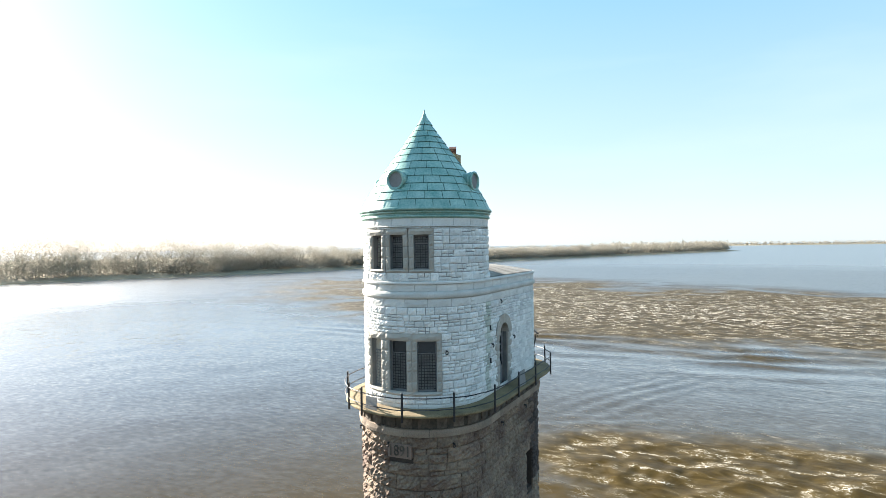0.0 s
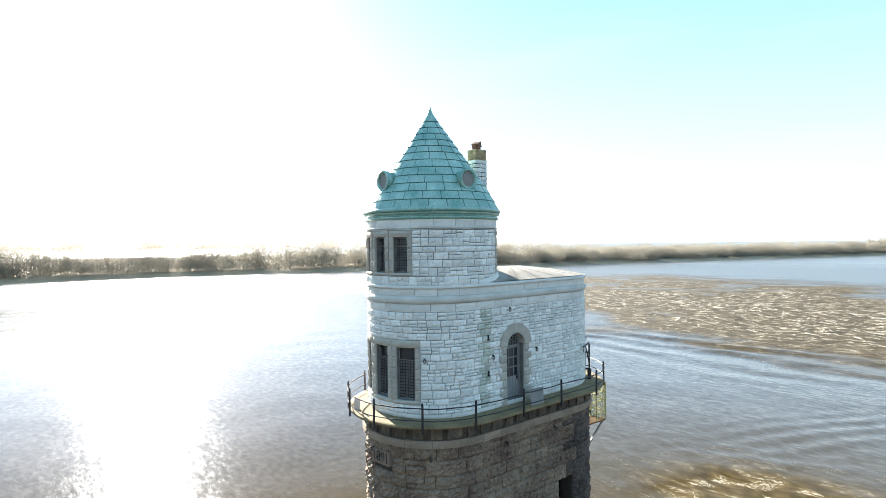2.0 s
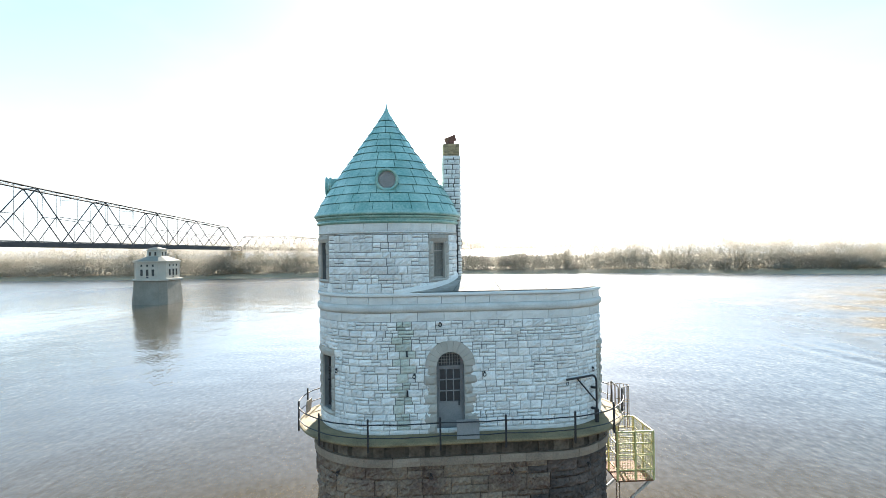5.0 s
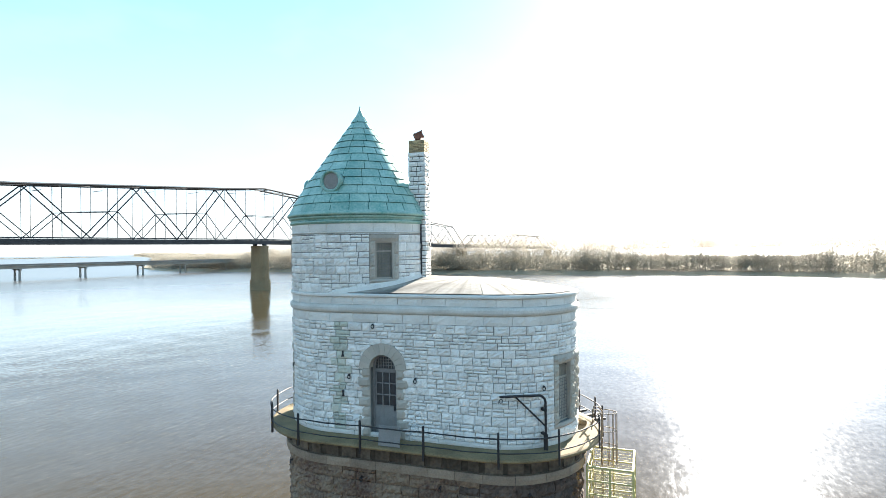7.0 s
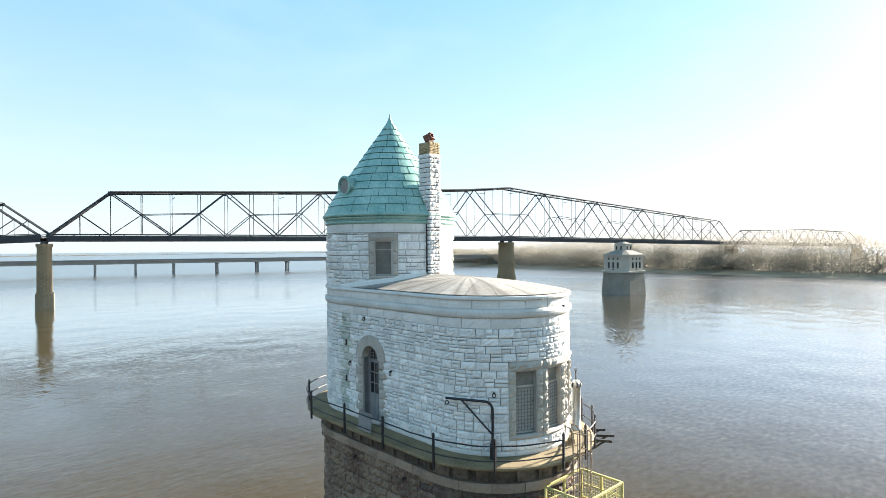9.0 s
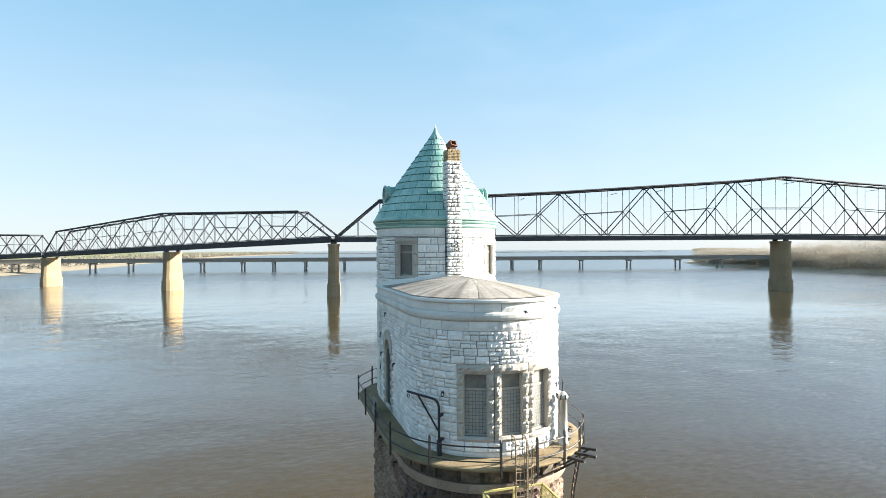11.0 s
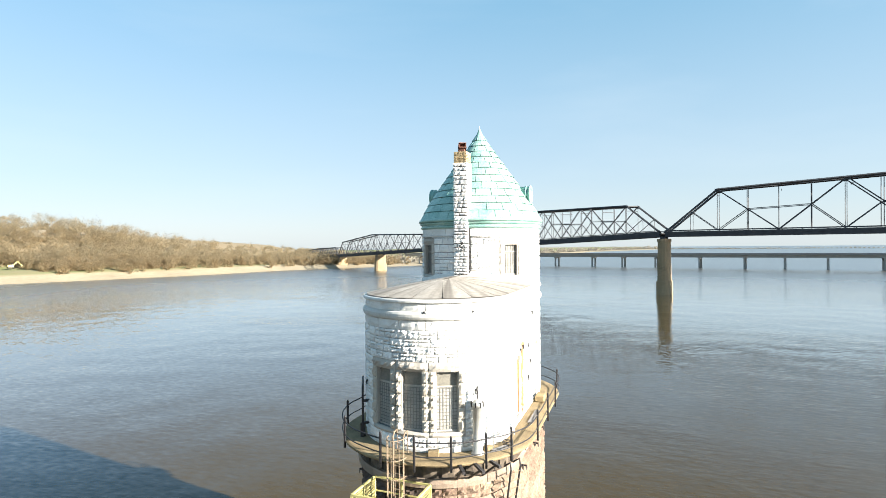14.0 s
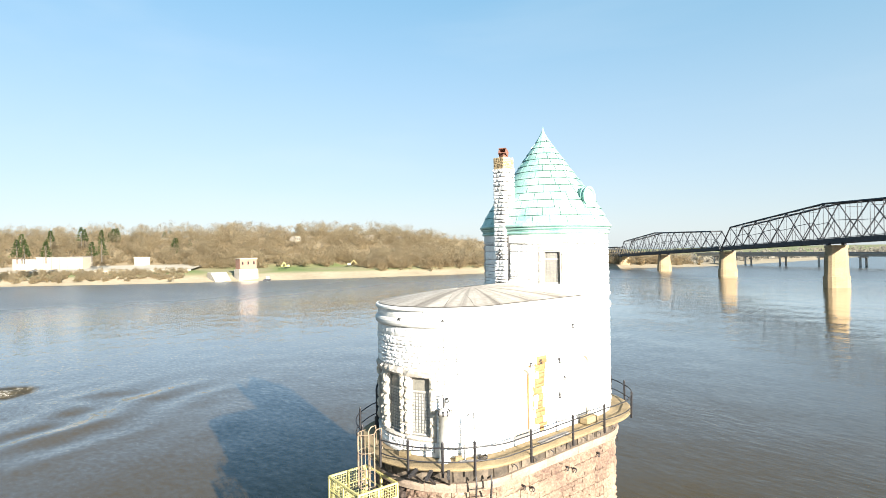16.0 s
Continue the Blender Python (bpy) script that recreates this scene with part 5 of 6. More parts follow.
for u, z in ((door_u(0.75), 16.55), (door_u(0.75), 14.85), (sunny_u(3.25), 16.3), (sunny_u(3.25), 14.7)):
    strap(u, z)

def edge_clip(u):
    """Bent iron clip that once held a pipe under the edge of the gallery."""
    m = facing(oval, u, 12.62, 0.42)
    bm = bmesh.new()
    tube(bm, [m @ Vector((0, -0.1, 0.1)), m @ Vector((0, 0.1, 0.1)), m @ Vector((0.05, 0.2, 0.02)), m @ Vector((0.05, 0.2, -0.12))], 0.025, 6)
    ob = part("pipe_clip", bm, IRON)
    ob.matrix_world = RIVER
    tagged(ob, "bent black iron clip below the gallery edge", "clip", "gallery clips")


for x in (6.9, 5.7, 4.5, 3.3, 2.1, 0.9, -0.3):
    edge_clip(sunny_u(x))
for x in (5.6, 2.6):
    ring_bolt(sunny_u(x), 11.3, lambda a, o=0.0: oval(a, o + 0.3))

loose_box("timber_plank", "short broken plank lying beside the vent pipe", "plank", rear_u(-60), 0.5, (0.9, 0.16, 0.06), TIMBER, z=DECK + 0.01)
loose_box("stone_block", "chipped pale stone lying on the gallery", "block", rear_u(-53), 0.3, (0.3, 0.26, 0.18), CONCRETE)


def cable_coil():
    """A few loose turns of old cable."""
    p, _ = oval(rear_u(-68), 0.45)
    bm = bmesh.new()
    turns = [Vector((p.x + (0.2 + 0.03 * math.sin(k)) * math.cos(k * 0.5), p.y + (0.2 + 0.03 * math.cos(k * 1.7)) * math.sin(k * 0.5), DECK + 0.03 + 0.004 * k)) for k in range(44)]
    tube(bm, turns, 0.018, 5)
    ob = part("cable_coil", bm, IRON)
    ob.matrix_world = RIVER
    tagged(ob, "coil of old black cable lying on the gallery", "cable")


cable_coil()


def conduit_loop():
    """Thin white pipe that leaves the wall, runs down and bends on to the deck."""
    m = facing(oval, sunny_u(7.0), DECK, 0.12)
    bm = bmesh.new()
    tube(bm, [m @ Vector((0.35, -0.06, 1.75)), m @ Vector((0.3, 0.05, 1.8)), m @ Vector((-0.05, 0.05, 1.8)), m @ Vector((-0.1, 0.05, 1.7)), m @ Vector((-0.1, 0.05, 0.02))], 0.022, 6)
    ob = part("conduit_pipe", bm, GALV)
    ob.matrix_world = RIVER
    tagged(ob, "thin pale conduit bent down the sunny wall", "pipe")


conduit_loop()

# ladder with hoops at the rear gap, down to the yellow landing
lad_u = (GAP[0] + GAP[1]) / 2 + 0.05
lm = facing(oval, lad_u, DECK, 1.05)
ladder = thing("cage_ladder", "pale flaking ladder with safety hoops below the gallery", "ladder", RIVER)
for x in (-0.22, 0.22):
    bm = bmesh.new()
    tube(bm, [lm @ Vector((x, 0, -6.0)), lm @ Vector((x, 0, 0.9)), lm @ Vector((x, -0.12, 1.05)), lm @ Vector((x, -0.35, 1.08)), lm @ Vector((x, -0.4, 0.2))], 0.03, 6)
    part("stile", bm, LADDER, ladder)
for k in range(21):
    bm = bmesh.new()
    tube(bm, [lm @ Vector((-0.22, 0, -5.9 + k * 0.3)), lm @ Vector((0.22, 0, -5.9 + k * 0.3))], 0.016, 6)
    part("rung", bm, LADDER, ladder)
for z in (0.95, 0.2, -0.5, -1.2):
    bm = bmesh.new()
    tube(bm, [lm @ Vector((-0.36 * math.cos(a), 0.06 + 0.56 * math.sin(a), z)) for a in [math.pi * k / 12 for k in range(13)]], 0.018, 6)
    part("hoop", bm, LADDER, ladder)
for a in [math.pi * k / 8 for k in range(1, 8)]:
    bm = bmesh.new()
    tube(bm, [lm @ Vector((-0.36 * math.cos(a), 0.06 + 0.56 * math.sin(a), z)) for z in (0.95, -0.15, -1.2)], 0.015, 6)
    part("strip", bm, LADDER, ladder)

# yellow landing with mesh panels, held on struts below the ladder
landing = thing("landing_cage", "yellow steel landing with mesh panels on brackets", "landing", RIVER)
F0, F1 = -3.3, -0.97
X0, X1, Y0, Y1 = -1.3, 1.1, -0.5, 1.28
bm = bmesh.new()
box(bm, X0, X1, Y0, Y1, F0 - 0.08, F0, lm)
part("floor_plate", bm, RUST, landing, "rusty grating floor")
for x in (X0, (X0 + X1) / 2, X1):
    for y in (Y0, (Y0 + Y1) / 2, Y1):
        if y == (Y0 + Y1) / 2 and x == (X0 + X1) / 2:
            continue
        bm = bmesh.new()
        bar(bm, lm @ Vector((x, y, F0)), lm @ Vector((x, y, F1)), 0.08)
        part("post", bm, YELLOW, landing)
for z in (F1, F1 - 0.55, F1 - 1.1, F0 + 0.5):
    for a, b in (((X0, Y0), (X0, Y1)), ((X0, Y1), (X1, Y1)), ((X1, Y1), (X1, Y0)), ((X0, Y0), (X1, Y0))):
        bm = bmesh.new()
        bar(bm, lm @ Vector((*a, z)), lm @ Vector((*b, z)), 0.07 if z == F1 else 0.045)
        part("rail", bm, YELLOW, landing)
for a, b in (((X0, Y0), (X0, Y1)), ((X0, Y1), (X1, Y1)), ((X1, Y1), (X1, Y0))):
    bm = bmesh.new()
    for k in range(1, 22):
        p, q = Vector((*a, 0)).lerp(Vector((*b, 0)), k / 22), 0
        bar(bm, lm @ Vector((p.x, p.y, F0)), lm @ Vector((p.x, p.y, F1)), 0.012)
    for k in range(1, 20):
        z = F0 + (F1 - F0) * k / 20
        bar(bm, lm @ Vector((*a, z)), lm @ Vector((*b, z)), 0.012)
    part("mesh_panel", bm, YELLOW, landing)
for x in (X0 + 0.1, X1 - 0.1):
    bm = bmesh.new()
    bar(bm, lm @ Vector((x, Y1 - 0.1, F0 - 0.05)), lm @ Vector((x, -0.75, F0 - 1.7)), 0.1)
    part("strut", bm, GALV, landing)

# broken iron brackets and pipes at the rear
for k, (t, ln) in enumerate(((-30, 0.75), (-38, 0.9), (-47, 0.7))):
    bm = bmesh.new()
    p, nrm = oval(rear_u(t), 0.5)
    q = p + nrm * (0.5 + ln)
    bar(bm, (p.x, p.y, DECK - 0.12), (q.x, q.y, DECK - 0.12), 0.12, 0.1)
    bar(bm, (q.x - nrm.x * 0.3, q.y - nrm.y * 0.3, DECK - 0.15), (p.x - nrm.x * 0.1, p.y - nrm.y * 0.1, DECK - 0.9), 0.07)
    ob = part("bracket", bm, IRON)
    ob.matrix_world = RIVER
    tagged(ob, "dark broken iron bracket under the gallery", "bracket", "rear brackets")


def hung_ladder():
    """Old ladder that hangs from the gallery's edge down to the river."""
    ob = thing("iron_ladder", "old black iron ladder hanging down the granite base", "ladder", RIVER)
    feet = []
    for t in (-61.5, -70.0):
        (e, nrm), (w, _) = oval(rear_u(t), 0.94), oval(rear_u(t), 0.62)
        e.z, w.z = DECK - 0.46, DECK - 0.68
        line = [w, e, e + nrm * 0.04 + Vector((0, 0, -0.28))] + [e - nrm * d + Vector((0, 0, -h)) for d, h in ((0.04, 0.75), (0.22, 1.8), (0.38, 3.2), (0.42, 6.0), (0.42, 12.4))]
        bm = bmesh.new()
        tube(bm, line, 0.04, 6)
        part("stile", bm, IRON, ob)
        feet.append(line[2:])
    for k in range(33):
        h = 0.2 + 0.34 * k
        ends = []
        for line in feet:
            z = line[0].z - h
            for p, q in zip(line, line[1:]):
                if q.z <= z <= p.z:
                    ends.append(p.lerp(q, (p.z - z) / (p.z - q.z)))
        bm = bmesh.new()
        bar(bm, ends[0], ends[1], 0.03)
        part("rung", bm, LADDER, ob)


hung_ladder()

# ---- the old truss bridge ----
P2, P3 = Vector((-122, -190.5, 0)), Vector((-287, -50.5, 0))
EASTWAY = (P3 - P2).normalized()
WESTWAY = (Vector((-83, -286, 0)) - P2).normalized()


def deck_z(a, west):
    return 25.2 - 0.034 * a if west else 25.2 + 0.4 * min(a, 216) / 216 - max(0, a - 216) * 0.0125


def bridge_point(a, z, side, west):
    way = WESTWAY if west else EASTWAY
    cross = Vector((-way.y, way.x, 0))
    return P2 + way * a + cross * side + Vector((0, 0, z))


def truss(name, a0, a1, tops, marks, west, label, width=7.6, chord=0.8, mid=True):
    """A through truss: two side frames with chords, diagonals, hangers and subdivided struts, cross bracing above and a deck."""
    ob = thing(name, label, "bridge", group="truss spans")

    def top(a):
        for (x0, z0), (x1, z1) in zip(tops, tops[1:]):
            if a <= x1 + 1e-6:
                return z0 + (z1 - z0) * (a - x0) / (x1 - x0)
        return tops[-1][1]

    panels = len(marks) - 1
    for side in (-width / 2, width / 2):
        P = lambda a, z: bridge_point(a, z, side, west)
        low = lambda a: deck_z(a, west) + 1.6
        bm = bmesh.new()
        tube(bm, [P(a0, low(a0) - 0.6)] + [P(x, z) for x, z in tops] + [P(a1, low(a1) - 0.6)], chord * 0.6, 4)
        part("top_chord", bm, STEEL, ob)

        def piece(kind, p, q, w):
            bm = bmesh.new()
            bar(bm, p, q, w)
            part(kind, bm, STEEL, ob)

        for end, first in ((a0, marks[0]), (a1, marks[-1])):
            h, zm = (end + first) / 2, (top(first) + low(end) - 0.6) / 2
            piece("strut", P(h, zm), P(first, low(first)), 0.26)
            piece("hanger", P(h, zm), P(h, low(h)), 0.14)
        for x in marks:
            piece("hanger", P(x, top(x)), P(x, low(x)), 0.16)
            bm = bmesh.new()
            bar(bm, P(x - 0.9, top(x) - 0.35), P(x + 0.9, top(x) - 0.35), 0.3, 1.2)
            part("gusset_plate", bm, STEEL, ob)
        for x, y in zip(marks, marks[1:]):
            c = (x + y) / 2
            piece("hanger", P(c, top(c)), P(c, low(c)), 0.16)
            for p in (x, y):
                piece("diagonal", P(p, top(p)), P(c, low(c)), 0.4)
                h, zm = (p + c) / 2, (top(p) + low(c)) / 2
                piece("strut", P(h, zm), P(p, low(p)), 0.28)
                piece("hanger", P(h, top(h)), P(h, low(h)), 0.2 if mid else 0.16)
            if mid:
                za, zb = (top(x) + low(c)) / 2, (top(y) + low(c)) / 2
                piece("tie", P((x + c) / 2, za), P((y + c) / 2, zb), 0.26)
    n = panels * 2
    for k in range(n + 1):
        a = tops[0][0] + (tops[-1][0] - tops[0][0]) * k / n
        L, Rr = bridge_point(a, top(a), -width / 2, west), bridge_point(a, top(a), width / 2, west)
        bm = bmesh.new()
        bar(bm, L, Rr, 0.3)
        bar(bm, L - Vector((0, 0, 2.2)), Rr - Vector((0, 0, 2.2)), 0.2)
        part("portal_strut", bm, STEEL, ob)
        if k < n:
            b = tops[0][0] + (tops[-1][0] - tops[0][0]) * (k + 1) / n
            bm = bmesh.new()
            bar(bm, L, bridge_point(b, top(b), width / 2, west), 0.18)
            bar(bm, Rr, bridge_point(b, top(b), -width / 2, west), 0.18)
            part("cross_brace", bm, STEEL, ob)
    n = max(2, int((a1 - a0) / 16))
    for k in range(n):
        x, y = a0 + (a1 - a0) * k / n, a0 + (a1 - a0) * (k + 1) / n
        bm = bmesh.new()
        bar(bm, bridge_point(x, deck_z(x, west) + 0.6, 0, west), bridge_point(y, deck_z(y, west) + 0.6, 0, west), width + 1.2, 0.5)
        part("deck_panel", bm, STEEL, ob)
        for s in (-width / 2 - 0.3, width / 2 + 0.3):
            bm = bmesh.new()
            bar(bm, bridge_point(x, deck_z(x, west) + 0.3, s, west), bridge_point(y, deck_z(y, west) + 0.3, s, west), 0.5, 2.2)
            part("side_girder", bm, STEEL, ob)
            bm = bmesh.new()
            bar(bm, bridge_point(x, deck_z(x, west) + 1.9, s, west), bridge_point(y, deck_z(y, west) + 1.9, s, west), 0.14, 0.3)
            part("guard_rail", bm, STEEL, ob)
            for m in (x, (x + y) / 2):
                bm = bmesh.new()
                bar(bm, bridge_point(m, deck_z(m, west) + 1.9, s, west), bridge_point(m, deck_z(m, west) + 1.0, s, west), 0.14)
                part("rail_post", bm, STEEL, ob)
    return ob


EVEN = lambda a, b, n: [a + (b - a) * k / n for k in range(n + 1)]
truss("truss_span", 1.0, 441.0, [(21, 43.3), (104, 47.2), (191, 52.8), (216, 55.0), (242, 52.8), (330, 46.6), (420, 40.2)], EVEN(21, 191, 4) + EVEN(242, 420, 4), False, "long dark steel cantilever truss span over the river")
truss("truss_span", 444.0, 662.0, [(462, 33.6), (560, 35.6), (636, 34.0)], EVEN(462, 636, 6), False, "dark steel truss span near the far bank", mid=False)
truss("truss_span", -1.0, 198.0, [(17, 38.7), (103, 40.2), (187, 32.2)], EVEN(17, 103, 3) + EVEN(103, 187, 3)[1:], True, "dark steel truss span stepping down to the bank")
truss("truss_span", 200.0, 396.0, [(212, 30.4), (308, 32.2), (384, 26.0)], EVEN(212, 298, 3) + EVEN(298, 384, 3)[1:], True, "small dark steel truss span")
truss("truss_span", 398.0, 506.0, [(404, 20.6), (455, 19.8), (500, 17.6)], EVEN(404, 500, 6), True, "low dark steel truss span at the bank", mid=False)


def pier(a, west, wide, thick, zt, label="tall tan concrete bridge pier standing in the river"):
    ob = thing("bridge_pier", label, "bridge pier", group="bridge piers")
    c = bridge_point(a, 0, 0, west)
    way = WESTWAY if west else EASTWAY
    ang = math.degrees(math.atan2(way.y, way.x))
    ob.matrix_world = pose(c.x, c.y, 0, 0, 0, ang)

    def shaft(name, z0, z1, w0, w1, t0, t1):
        bm = bmesh.new()
        rings = []
        for z, w, t in ((z0, w0, t0), (z1, w1, t1)):
            ring = []
            for sx in (-1, 1):
                for k in range(7):
                    b = -math.pi / 2 + math.pi * k / 6
                    ring.append(bm.verts.new((sx * math.sin(-b) * t / 2 if sx > 0 else math.sin(b) * t / 2, sx * (w / 2 - t / 2 + math.cos(b) * t / 2), z)))
            rings.append(ring)
        quad_strip(bm, rings[0], rings[1], True)
        bm.faces.new(rings[0])
        bm.faces.new(rings[1])
        bmesh.ops.recalc_face_normals(bm, faces=bm.faces)
        part(name, bm, PIER, ob)

    shaft("footing", -3.0, 5.5, wide * 1.16, wide * 1.14, thick * 1.3, thick * 1.28)
    shaft("shaft", 5.5, zt - 1.2, wide * 1.06, wide * 0.95, thick * 1.08, thick)
    shaft("cap", zt - 1.2, zt, wide, wide, thick * 1.15, thick * 1.15)
    for y in (-3.8, 3.8):
        bm = bmesh.new()
        box(bm, -0.9, 0.9, y - 0.7, y + 0.7, zt, zt + 0.9)
        part("bearing", bm, STEEL, ob)


for a, w, wd, th in ((0, False, 11, 4.2), (100, True, 10.5, 5.2), (198, True, 10.5, 5.0), (298, True, 10, 5.0), (395, True, 10, 4.6)):
    pier(a, w, wd, th, deck_z(a, w) - 1.6)
pier(216, False, 11.5, 5.4, deck_z(216, False) - 1.6)
pier(442, False, 11, 5.0, deck_z(442, False) - 1.6)
pier(662, False, 10, 4.5, deck_z(662, False) - 1.6, "tan concrete bridge pier on the far bank")

# ---- the low girder bridge upstream ----
G0, GW = Vector((-390, -330, 0)), Vector((math.cos(radians(138)), math.sin(radians(138)), 0))
girder = thing("girder_bridge", "long low grey highway bridge on slim piers", "bridge")
gc = Vector((-GW.y, GW.x, 0))
for off in (-6.5, -2.2, 2.2, 6.5):
    bm = bmesh.new()
    bar(bm, G0 - GW * 460 + gc * off + Vector((0, 0, 10.4)), G0 + GW * 620 + gc * off + Vector((0, 0, 10.4)), 0.5, 2.2)
    part("girder", bm, GIRDER, girder)
bm = bmesh.new()
bar(bm, G0 - GW * 460 + Vector((0, 0, 11.8)), G0 + GW * 620 + Vector((0, 0, 11.8)), 16, 0.5)
part("deck_slab", bm, GIRDER, girder)
# parapets take a darker material to draw their shadow line
for off in (-7.7, 7.7):
    bm = bmesh.new()
    bar(bm, G0 - GW * 460 + gc * off + Vector((0, 0, 12.5)), G0 + GW * 620 + gc * off + Vector((0, 0, 12.5)), 0.3, 0.95)
    part("parapet", bm, TIMBER, girder)
for a in (-440, -405, -370, -335, -302, -269, -231, -202, -172, -135, -100, -71, -42, -7, 28, 56, 97, 145, 195, 238, 285, 330, 375, 420):
    c = G0 + GW * a
    bent = new("pier")
    bent.parent = girder
    for y in (-4.6, 4.6):
        bm = bmesh.new()
        tube(bm, [c + gc * y + Vector((0, 0, -2)), c + gc * y + Vector((0, 0, 8.2))], [0.9, 0.8], 10)
        part("column", bm, GIRDER, bent)
    bm = bmesh.new()
    bar(bm, c - gc * 6.8 + Vector((0, 0, 8.6)), c + gc * 6.8 + Vector((0, 0, 8.6)), 1.6, 1.1)
    part("pier_cap", bm, GIRDER, bent)


# ---- the second intake house ----
def second_house():
    ob = thing("intake_house", "pale stone intake house on a massive stone base in the river", "tower", pose(-234, 13, 0, 0, 0, 52) @ Matrix.Diagonal((0.93, 0.93, 1, 1)))

    def prism(name, mat, w0, w1, z0, z1, cut=0.3, parent=ob, d=1.0):
        bm = bmesh.new()
        rings = []
        for w, z in ((w0, z0), (w1, z1)):
            c = w * cut
            p = [(-w + c, -w), (w - c, -w), (w, -w + c), (w, w - c), (w - c, w), (-w + c, w), (-w, w - c), (-w, -w + c)]
            rings.append([bm.verts.new((x, y * d, z)) for x, y in p])
        quad_strip(bm, rings[0], rings[1], True)
        bm.faces.new(rings[0][::-1])
        bm.faces.new(rings[1])
        return part(name, bm, mat, parent)

    prism("stone_base", ROCKBASE, 8.6, 7.7, -3, 9.6)
    prism("ledge", PALE, 8.3, 8.3, 9.6, 10.3)
    wall = prism("wall", PALE, 7.4, 7.4, 10.3, 17.0)
    prism("cornice", PALE, 7.9, 8.0, 17.0, 17.6)
    prism("roof", ROCKBASE, 7.9, 3.6, 17.6, 19.4)
    prism("cupola", PALE, 3.3, 3.3, 19.0, 22.0)
    prism("cupola_cornice", PALE, 3.6, 3.6, 22.0, 22.4)
    prism("cupola_roof", ROCKBASE, 3.5, 0.8, 22.4, 23.3)
    for k in range(8):
        a = math.tau * k / 8
        m = Matrix.Rotation(a, 4, "Z")
        dist = 7.42 if k % 2 == 0 else 8.42
        xs = (-2.6, 0.0, 2.6) if k % 2 == 0 else (0.0,)
        for x in xs:
            bm = bmesh.new()
            box(bm, x - 0.55, x + 0.55, -dist - 0.03, -dist + 0.3, 11.6 if x else 10.8, 14.2, m)
            w = part("window", bm, DARKGLASS, ob)
            bm = bmesh.new()
            box(bm, x - 0.8, x + 0.8, -dist - 0.12, -dist + 0.1, 14.2, 14.6, m)
            part("lintel", bm, PALE, w)
            bm = bmesh.new()
            box(bm, x - 0.75, x + 0.75, -dist - 0.15, -dist + 0.1, 11.3, 11.6, m)
            part("sill", bm, PALE, w)
            bm = bmesh.new()
            box(bm, x - 0.4, x + 0.4, -dist - 0.03, -dist + 0.3, 15.3, 16.2, m)
            part("window", bm, DARKGLASS, ob)
        if k % 2 == 0:
            for x in (-1.3, 1.3):
                bm = bmesh.new()
                box(bm, x - 0.45, x + 0.45, -3.33, -3.0, 19.7, 21.3, m)
                part("window", bm, DARKGLASS, ob)


second_house()

# ---- buildings and works on the bluff shore ----


def shore_box(name, label, category, s, v, w, d, z0, z1, mat, turn=0.0, flat_roof=None, rows=0, foot=None):
    c = rv(s, v)
    ob = thing(name, label, category, pose(c.x, c.y, 0, 0, 0, AXIS + turn))
    bm = bmesh.new()
    box(bm, -w / 2, w / 2, -d / 2, d / 2, z0, z1)
    part("wall", bm, mat, ob)
    if foot:
        bm = bmesh.new()
        box(bm, -foot[0] / 2, foot[0] / 2, -foot[1] / 2, foot[1] / 2, foot[2], foot[3])
        part("plinth", bm, PALE, ob, "pale concrete plinth at the waterline")
    bm = bmesh.new()
    box(bm, -w / 2 - 0.4, w / 2 + 0.4, -d / 2 - 0.4, d / 2 + 0.4, z1, z1 + 0.5)
    part("roof", bm, flat_roof or PALE, ob)
    for k in range(rows):
        x = -w / 2 + w * (k + 0.5) / rows
        bm = bmesh.new()
        box(bm, x - 0.6, x + 0.6, d / 2 - 0.2, d / 2 + 0.04, z0 + (z1 - z0) * 0.45, z0 + (z1 - z0) * 0.75)
        part("window", bm, DARKGLASS, ob)
    return ob


PUMP = (-136, 398)
LIME = material("bleached white concrete", (0.26, 0.235, 0.195), (0.42, 0.39, 0.335), 0.9, scale=0.2, fine=2, bump=0.2)
GRAVEL = material("pale gravel yard", (0.27, 0.235, 0.18), (0.4, 0.36, 0.29), 0.95, scale=0.08, fine=1.0, bump=0.3)
shore_box("pump_house", "red brick pump house with flat pale roof on a concrete base", "house", PUMP[0] - 2, PUMP[1] + 6, 13, 9, 8.9, 16.6, REDBRICK, rows=3, foot=(14.6, 10.6, -2, 8.8))


def slipway(s0, s1, v0, v1, top):
    """Steep concrete apron that runs down into the water."""
    bm = bmesh.new()
    rows = []
    for s_, side in ((s0, 0), (s0 + 0.5, 0.5), (s1 - 0.5, 0.5), (s1, 0)):
        rows.append([bm.verts.new(rv(s_, v, z)) for v, z in ((v0, -2.0), (v0, 0.1 + side), (v1, top + side), (v1 + 8, top + side), (v1 + 8, -2.0))])
    for a, b in zip(rows, rows[1:]):
        quad_strip(bm, a, b)
    bm.faces.new(rows[0])
    bm.faces.new(rows[-1][::-1])
    bmesh.ops.recalc_face_normals(bm, faces=bm.faces)
    tagged(part("slipway", bm, LIME), "white concrete apron sloping into the river beside the brick house", "slipway")


slipway(PUMP[0] + 10, PUMP[0] + 22, PUMP[1] + 4, PUMP[1] + 14, 6.3)


